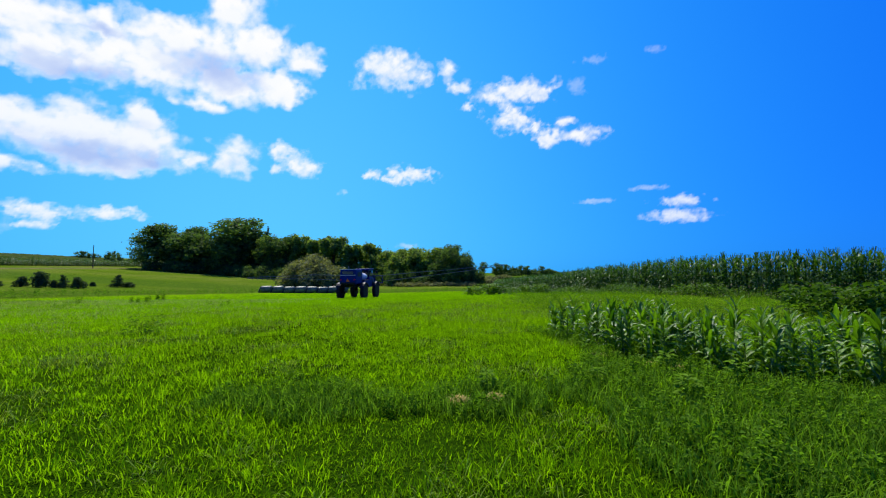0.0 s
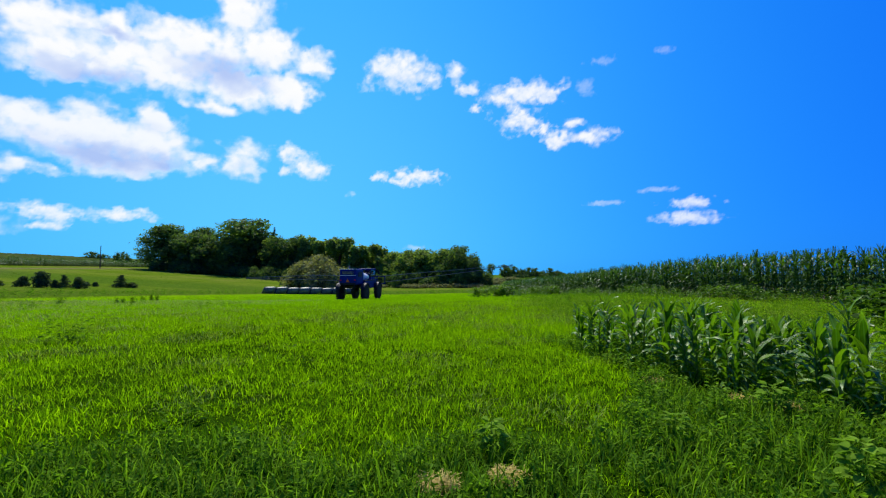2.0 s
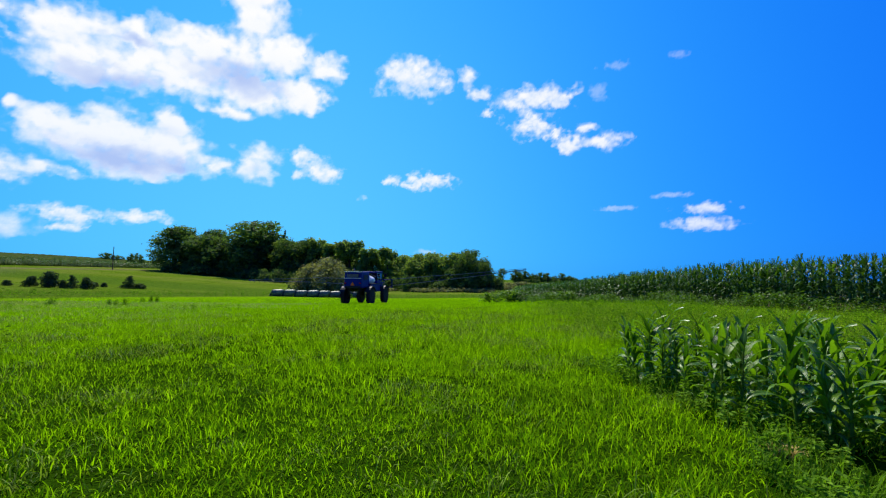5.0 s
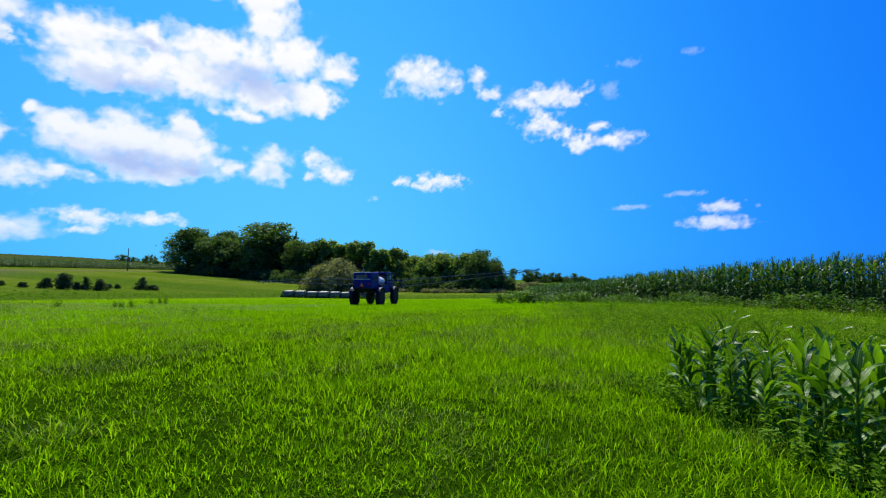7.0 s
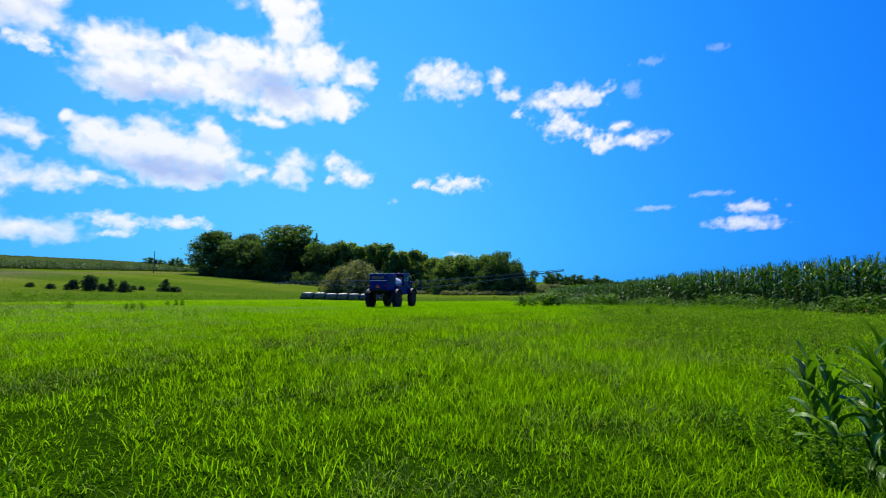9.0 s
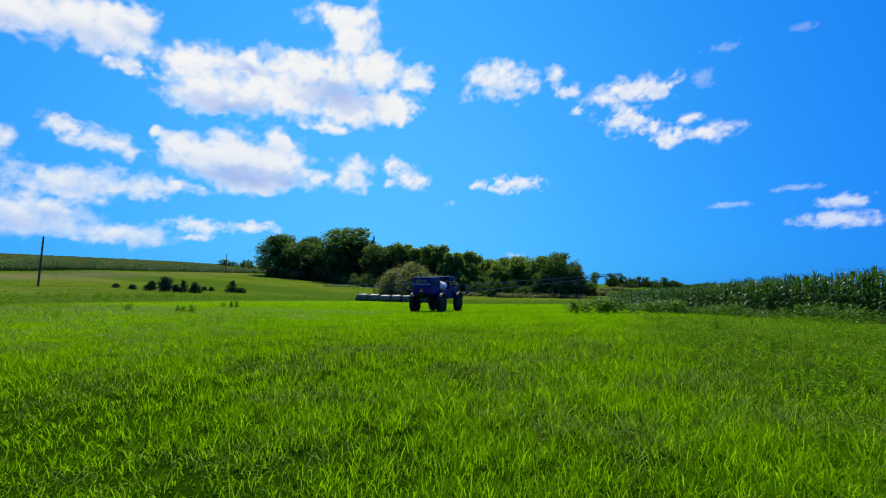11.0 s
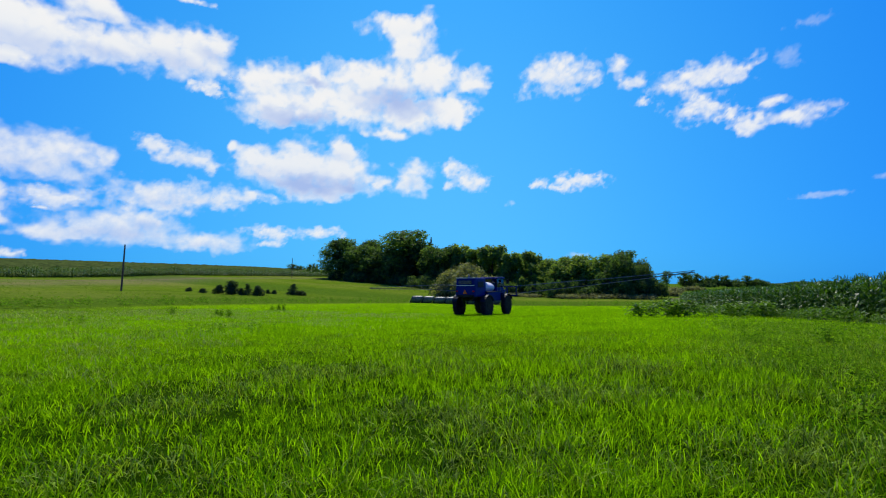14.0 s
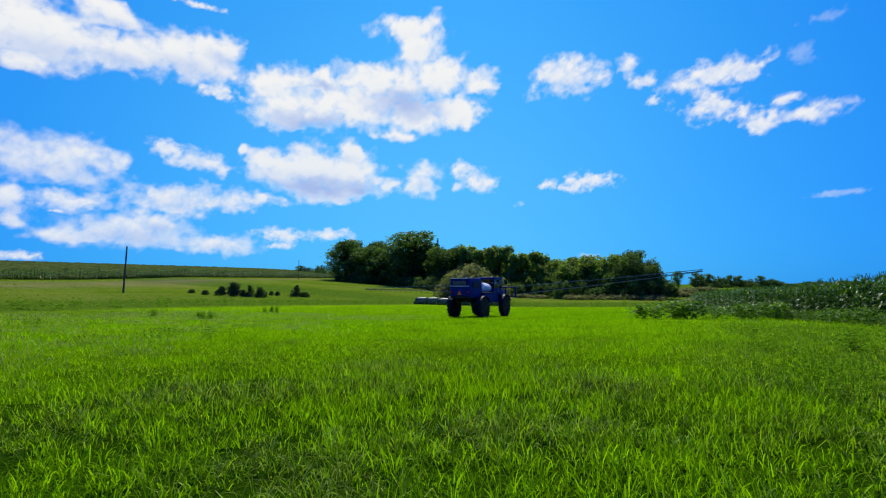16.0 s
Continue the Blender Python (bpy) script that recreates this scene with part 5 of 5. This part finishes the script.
# ---- bales ----
def build_bales():
    a, b = Vector((-42.8, 102.4)), Vector((-23.9, 110.7))
    d = b - a
    n = 8
    size = d.length / n
    turn = math.degrees(math.atan2(d.y, d.x))
    for i in range(n):
        p = a + d * ((i + 0.5) / n)
        r = 0.82 + 0.03 * math.sin(i * 2.3)
        ob = thing("wrapped_bale", pose(p.x, p.y, on_ground(p.x, p.y) + r * 0.90, 0, 0, turn + 2.5 * math.sin(i * 1.7)), "round silage bale in pale green-grey plastic wrap, lying in a row", "bale", "row of wrapped bales")
        h = size * 0.5
        prof = [(-h, r * 0.62), (-h * 0.97, r * 0.86), (-h * 0.85, r * 0.98), (-h * 0.4, r), (0, r * 1.01), (h * 0.4, r), (h * 0.85, r * 0.98), (h * 0.97, r * 0.86), (h, r * 0.62)]
        bm = lathe_bm(prof, 28, "X")
        for v in bm.verts:
            if v.co.z < -r * 0.8:
                v.co.z = -r * 0.93
            v.co.z += 0.03 * noise.noise((v.co.x * 2, v.co.y * 2, i))
            v.co.x += 0.45 * v.co.z
        part("wrap", bm, WRAP, ob, smooth=True)
        seam = lathe_bm([(-h * 0.99, r * 0.72), (-h * 0.96, r * 0.90), (-h * 0.88, r * 0.995), (-h * 0.80, r * 0.985)], 28, "X")
        for v in seam.verts:
            v.co.z = max(v.co.z, -r * 0.92)
            v.co.x += 0.45 * v.co.z
        part("seam", seam, WRAP_END, ob, "dark fold between two bales", smooth=True)


build_bales()


# ---- poles ----
def build_pole(x, y, h, lean):
    ob = thing("utility_pole", pose(x, y, on_ground(x, y), 0, lean, 0), "weathered wooden utility pole standing in the pasture", "pole", "utility poles")
    part("shaft", tube_bm([(0, 0, -0.6), (0, 0, h * 0.5), (0, 0, h)], [0.17, 0.15, 0.12], 12), WOOD, ob)
    part("cap", lathe_bm([(h, 0.125), (h + 0.05, 0.10)], 12, "Y"), BLACK, ob, at=pose(0, 0, 0, 90))
    return ob


build_pole(-85.6, 66.0, 8.7, 3.4)
build_pole(-139.0, 174.5, 9.2, 0.4)


# ---- grass ----
WAY = np.array([(0.0, 0.0), (0.6, 7.0), (2.1, 13.2)])  # the line walked


def off_way(x, y):
    """Distance from the line walked."""
    best = np.full(x.shape, 1e9)
    for a, b in zip(WAY, WAY[1:]):
        d = b - a
        t = np.clip(((x - a[0]) * d[0] + (y - a[1]) * d[1]) / (d @ d), 0, 1)
        best = np.minimum(best, np.hypot(x - a[0] - t * d[0], y - a[1] - t * d[1]))
    return best


def blades(points, out, height, width, lean, rng, curl=2):
    """Tapered blades at points, leaning along out: arching near by, a plain spike where they stand far off."""
    n = len(points)
    z = lay(points[:, 0], points[:, 1])
    a = out + np.pi / 2 + rng.normal(0, 0.6, n)
    side = np.stack([np.cos(a), np.sin(a), np.zeros(n)], -1) * (width * 0.5)[:, None]
    tilt = np.stack([np.cos(out), np.sin(out), np.zeros(n)], -1) * (height * lean)[:, None]
    base = np.stack([points[:, 0], points[:, 1], z - 0.02], -1)
    up = np.zeros((n, 3))
    up[:, 2] = height
    if not curl:
        v = np.stack([base - side, base + side, base + up * (1 - 0.15 * lean)[:, None] + tilt], 1).reshape(-1, 3)
        return v, np.arange(n * 3).reshape(n, 3)
    # an arc that leaves the ground nearly upright and nods over at the tip
    length = height * 1.05
    first = 0.08 + 0.30 * lean * rng.random(n)
    bend = lean * rng.uniform(0.8, 2.6, n)
    ahead = np.stack([np.cos(out), np.sin(out), np.zeros(n)], -1)
    rows, c, was = [base - side * 0.8, base + side * 0.8], base, 0.0
    for q, wide in ((0.40, 1.0), (0.74, 0.75), (1.0, 0.0)) if curl > 1 else ((0.58, 0.9), (1.0, 0.0)):
        turn = first + bend * ((q + was) * 0.5) ** 1.3
        c = c + (ahead * np.sin(turn)[:, None] + np.array([0, 0, 1.0]) * np.cos(turn)[:, None]) * (length * (q - was))[:, None]
        c[:, 2] = np.maximum(c[:, 2], z + 0.012)
        rows += [c - side * wide, c + side * wide] if wide else [c]
        was = q
    v = np.stack(rows, 1).reshape(-1, 3)
    k = np.arange(n)[:, None] * len(rows)
    tris = ((0, 1, 3), (0, 3, 2), (2, 3, 5), (2, 5, 4), (4, 5, 6)) if curl > 1 else ((0, 1, 3), (0, 3, 2), (2, 3, 4))
    return v, np.concatenate([k + np.array(t) for t in tris])


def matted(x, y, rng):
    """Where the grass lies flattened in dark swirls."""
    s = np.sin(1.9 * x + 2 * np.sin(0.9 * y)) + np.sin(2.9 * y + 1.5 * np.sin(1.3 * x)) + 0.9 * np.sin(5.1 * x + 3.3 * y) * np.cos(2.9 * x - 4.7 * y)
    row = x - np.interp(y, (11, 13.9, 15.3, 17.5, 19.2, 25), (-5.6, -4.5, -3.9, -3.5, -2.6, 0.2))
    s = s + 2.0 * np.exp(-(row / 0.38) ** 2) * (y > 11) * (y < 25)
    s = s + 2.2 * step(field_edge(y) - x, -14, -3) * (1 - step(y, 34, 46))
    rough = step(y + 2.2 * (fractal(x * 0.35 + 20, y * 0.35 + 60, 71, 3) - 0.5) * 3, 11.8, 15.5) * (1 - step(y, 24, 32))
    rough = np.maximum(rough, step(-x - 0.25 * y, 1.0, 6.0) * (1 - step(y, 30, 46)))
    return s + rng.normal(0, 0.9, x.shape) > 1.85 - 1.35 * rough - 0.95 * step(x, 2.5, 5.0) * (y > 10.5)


def growth(x, y):
    """Thick and thin growth over the field."""
    g = np.sin(x * 1.9 + 1.3 * np.sin(y * 0.8)) * np.cos(y * 1.6 + 0.9 * np.sin(x * 0.7))
    h = np.sin(x * 0.55 + 2 * np.sin(y * 0.21)) * np.cos(y * 0.47 + x * 0.13)
    return 1 + 0.20 * g + 0.18 * h


def build_grass():
    rng = np.random.default_rng(3)
    label = "bright green hay grass, ankle to knee high"

    def strew(density, d0, d1, box):
        x0, x1, y0, y1 = box
        n = int(density * (x1 - x0) * (y1 - y0))
        x, y = rng.uniform(x0, x1, n), rng.uniform(y0, y1, n)
        d = off_way(x, y)
        keep = (d >= d0) & (d < d1) & (y > -1.6) & (x > field_edge(y)) & (x < corn_x(y) - 1.0) & (y < 107)
        keep &= (x > -4 - 1.25 * (y + 2)) & (x < 3 + 1.1 * np.maximum(y, 0))
        keep &= (y > 11) | (x < corner_x(y) + 0.4) | (x > corner_x(y) + 2.6)
        keep &= ~bare(x, y)
        keep &= ~((coarse_zone(x, y) & (y < 11) | weed_band(x, y)) & (rng.random(n) < 0.85))
        # open gaps between the tufts, and thinner growth among the weeds beyond the corn corner
        keep &= rng.random(n) < 0.25 + 0.75 * step(x - field_edge(y) - 3.0 * fractal(x * 0.3 + 50, y * 0.3 + 50, 83, 3), -1.0, 9.0)
        gap = fractal(x * 3.6 + 80, y * 3.6 + 80, 91, 2)
        keep &= rng.random(n) < np.clip(0.40 + 2.6 * (gap - 0.32), 0.22 + 0.33 * (1 - step(y, 9, 13)), 1) - 0.32 * weedy(x, y)
        return np.stack([x[keep], y[keep]], -1), d[keep]

    # tufts at the walker's feet
    for d0, d1, tufts, each, name in ((0, 2.2, 215, 9, "grass_near"), (2.2, 4.6, 145, 8, "grass_round"), (4.6, 8, 112, 8, "grass_beyond")):
        c, d = strew(tufts, d0, d1, (-13, 13, -1.6, 24))
        n = len(c) * each
        c = np.repeat(c, each, 0)
        size = np.repeat(rng.uniform(0.75, 1.15, n // each), each)
        off = rng.normal(0, 0.055, (n, 2)) * size[:, None]
        p = c + off
        out = np.arctan2(off[:, 1], off[:, 0]) + rng.normal(0, 0.5, n)
        h = rng.uniform(0.10, 0.235, n) * size * growth(p[:, 0], p[:, 1])
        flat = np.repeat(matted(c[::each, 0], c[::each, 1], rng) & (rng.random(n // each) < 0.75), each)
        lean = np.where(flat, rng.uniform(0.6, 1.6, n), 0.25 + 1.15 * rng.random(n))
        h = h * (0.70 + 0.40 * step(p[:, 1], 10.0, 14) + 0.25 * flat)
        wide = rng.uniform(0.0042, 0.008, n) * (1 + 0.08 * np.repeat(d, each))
        for pick, mat, nm, lab in ((~flat, GRASS, name, label), (flat, MATTED, name + "_matted", "dark matted grass lying in swirls in the hay, glints in its colour")):
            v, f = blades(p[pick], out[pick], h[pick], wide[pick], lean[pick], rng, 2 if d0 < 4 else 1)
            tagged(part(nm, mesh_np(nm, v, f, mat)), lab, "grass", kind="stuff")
    # further out a blade stands for a few
    for d0, d1, dens, wide, tall, box, name in ((8, 15, 900, 0.014, 0.165, (-22, 17, 1.4, 30), "grass_mid"), (15, 26, 300, 0.024, 0.165, (-32, 17, 1.4, 41), "grass_field"), (26, 48, 115, 0.032, 0.17, (-46, 17, 1.4, 63), "grass_wide"), (48, 115, 34, 0.068, 0.18, (-46, 17, 30, 107), "grass_far")):
        p, d = strew(dens, d0, d1, box)
        n = len(p)
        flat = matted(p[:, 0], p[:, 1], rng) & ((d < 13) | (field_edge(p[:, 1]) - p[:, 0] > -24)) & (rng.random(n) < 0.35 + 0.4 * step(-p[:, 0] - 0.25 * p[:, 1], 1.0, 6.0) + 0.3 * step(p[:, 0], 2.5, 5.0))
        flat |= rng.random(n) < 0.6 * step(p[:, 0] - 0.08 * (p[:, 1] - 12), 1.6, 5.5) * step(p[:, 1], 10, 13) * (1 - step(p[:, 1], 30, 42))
        for pick, mat, nm, lab in ((~flat, GRASS, name, label), (flat, MATTED, name + "_matted", "dark matted grass lying in swirls in the hay, glints in its colour")):
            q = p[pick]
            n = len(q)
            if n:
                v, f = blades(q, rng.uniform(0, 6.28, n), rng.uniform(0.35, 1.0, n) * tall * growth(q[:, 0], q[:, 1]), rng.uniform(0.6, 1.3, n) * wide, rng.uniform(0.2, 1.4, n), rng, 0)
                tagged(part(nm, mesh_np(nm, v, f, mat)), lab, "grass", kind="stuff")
    # pale drooping seed grass in the rough west of the field and in the lee of the corn; its paleness also stands for
    # glints
    n = 60000
    x, y = rng.uniform(-34, 10, n), rng.uniform(11, 46, n)
    k = (x > field_edge(y)) & (x > -4 - 1.25 * (y + 2)) & (step(-x - 0.22 * y, -1.0, 5.0) + 0.4 * step(x, 3, 6) > 0.15 + 0.85 * rng.random(n)) & (x < corn_x(y) - 4)
    k &= fractal(x * 0.5 + 15, y * 0.9 + 35, 47, 3) > 0.47 + 0.08 * rng.random(n)
    p = np.stack([x[k], y[k]], -1)
    far_off = off_way(p[:, 0], p[:, 1])
    n = len(p)
    v, f = blades(p, rng.uniform(0, 6.28, n), rng.uniform(0.14, 0.27, n), rng.uniform(0.006, 0.009, n) * (1 + 0.07 * far_off), rng.uniform(0.7, 1.5, n), rng, 1)
    tagged(part("seed_grass", mesh_np("seed_grass", v, f, SEED)), "pale drooping seed grass scattered through the hay, also standing for glints", "grass", kind="stuff")
    # coarse dark grass round the corn corner
    n = 84000
    x, y = rng.uniform(-3, 8, n), rng.uniform(1.5, 11, n)
    k = (coarse_zone(x, y) | weed_band(x, y)) & (off_way(x, y) < 5.5) & ~bare(x, y)
    p = np.stack([x[k], y[k]], -1)
    x, y = rng.uniform(1.5, 11, 30000), rng.uniform(10.5, 26, 30000)
    k = (x > 2.4 + 0.10 * (y - 11) + 0.6 * np.sin(y * 0.9)) & (np.sin(x * 1.7 + y) + np.cos(y * 1.3 - x * 0.6) + rng.normal(0, 0.7, 30000) > 0.1) & (x < corn_x(y) - 3)
    p = np.concatenate([p, np.stack([x[k], y[k]], -1)])
    n = len(p)
    v, f = blades(p, rng.uniform(0, 6.28, n), rng.uniform(0.12, 0.30, n), rng.uniform(0.006, 0.012, n), rng.uniform(0.3, 1.3, n), rng, 1)
    tagged(part("coarse_grass", mesh_np("coarse_grass", v, f, COARSE)), "coarse dark grass round the corn corner", "grass", kind="stuff")


build_grass()
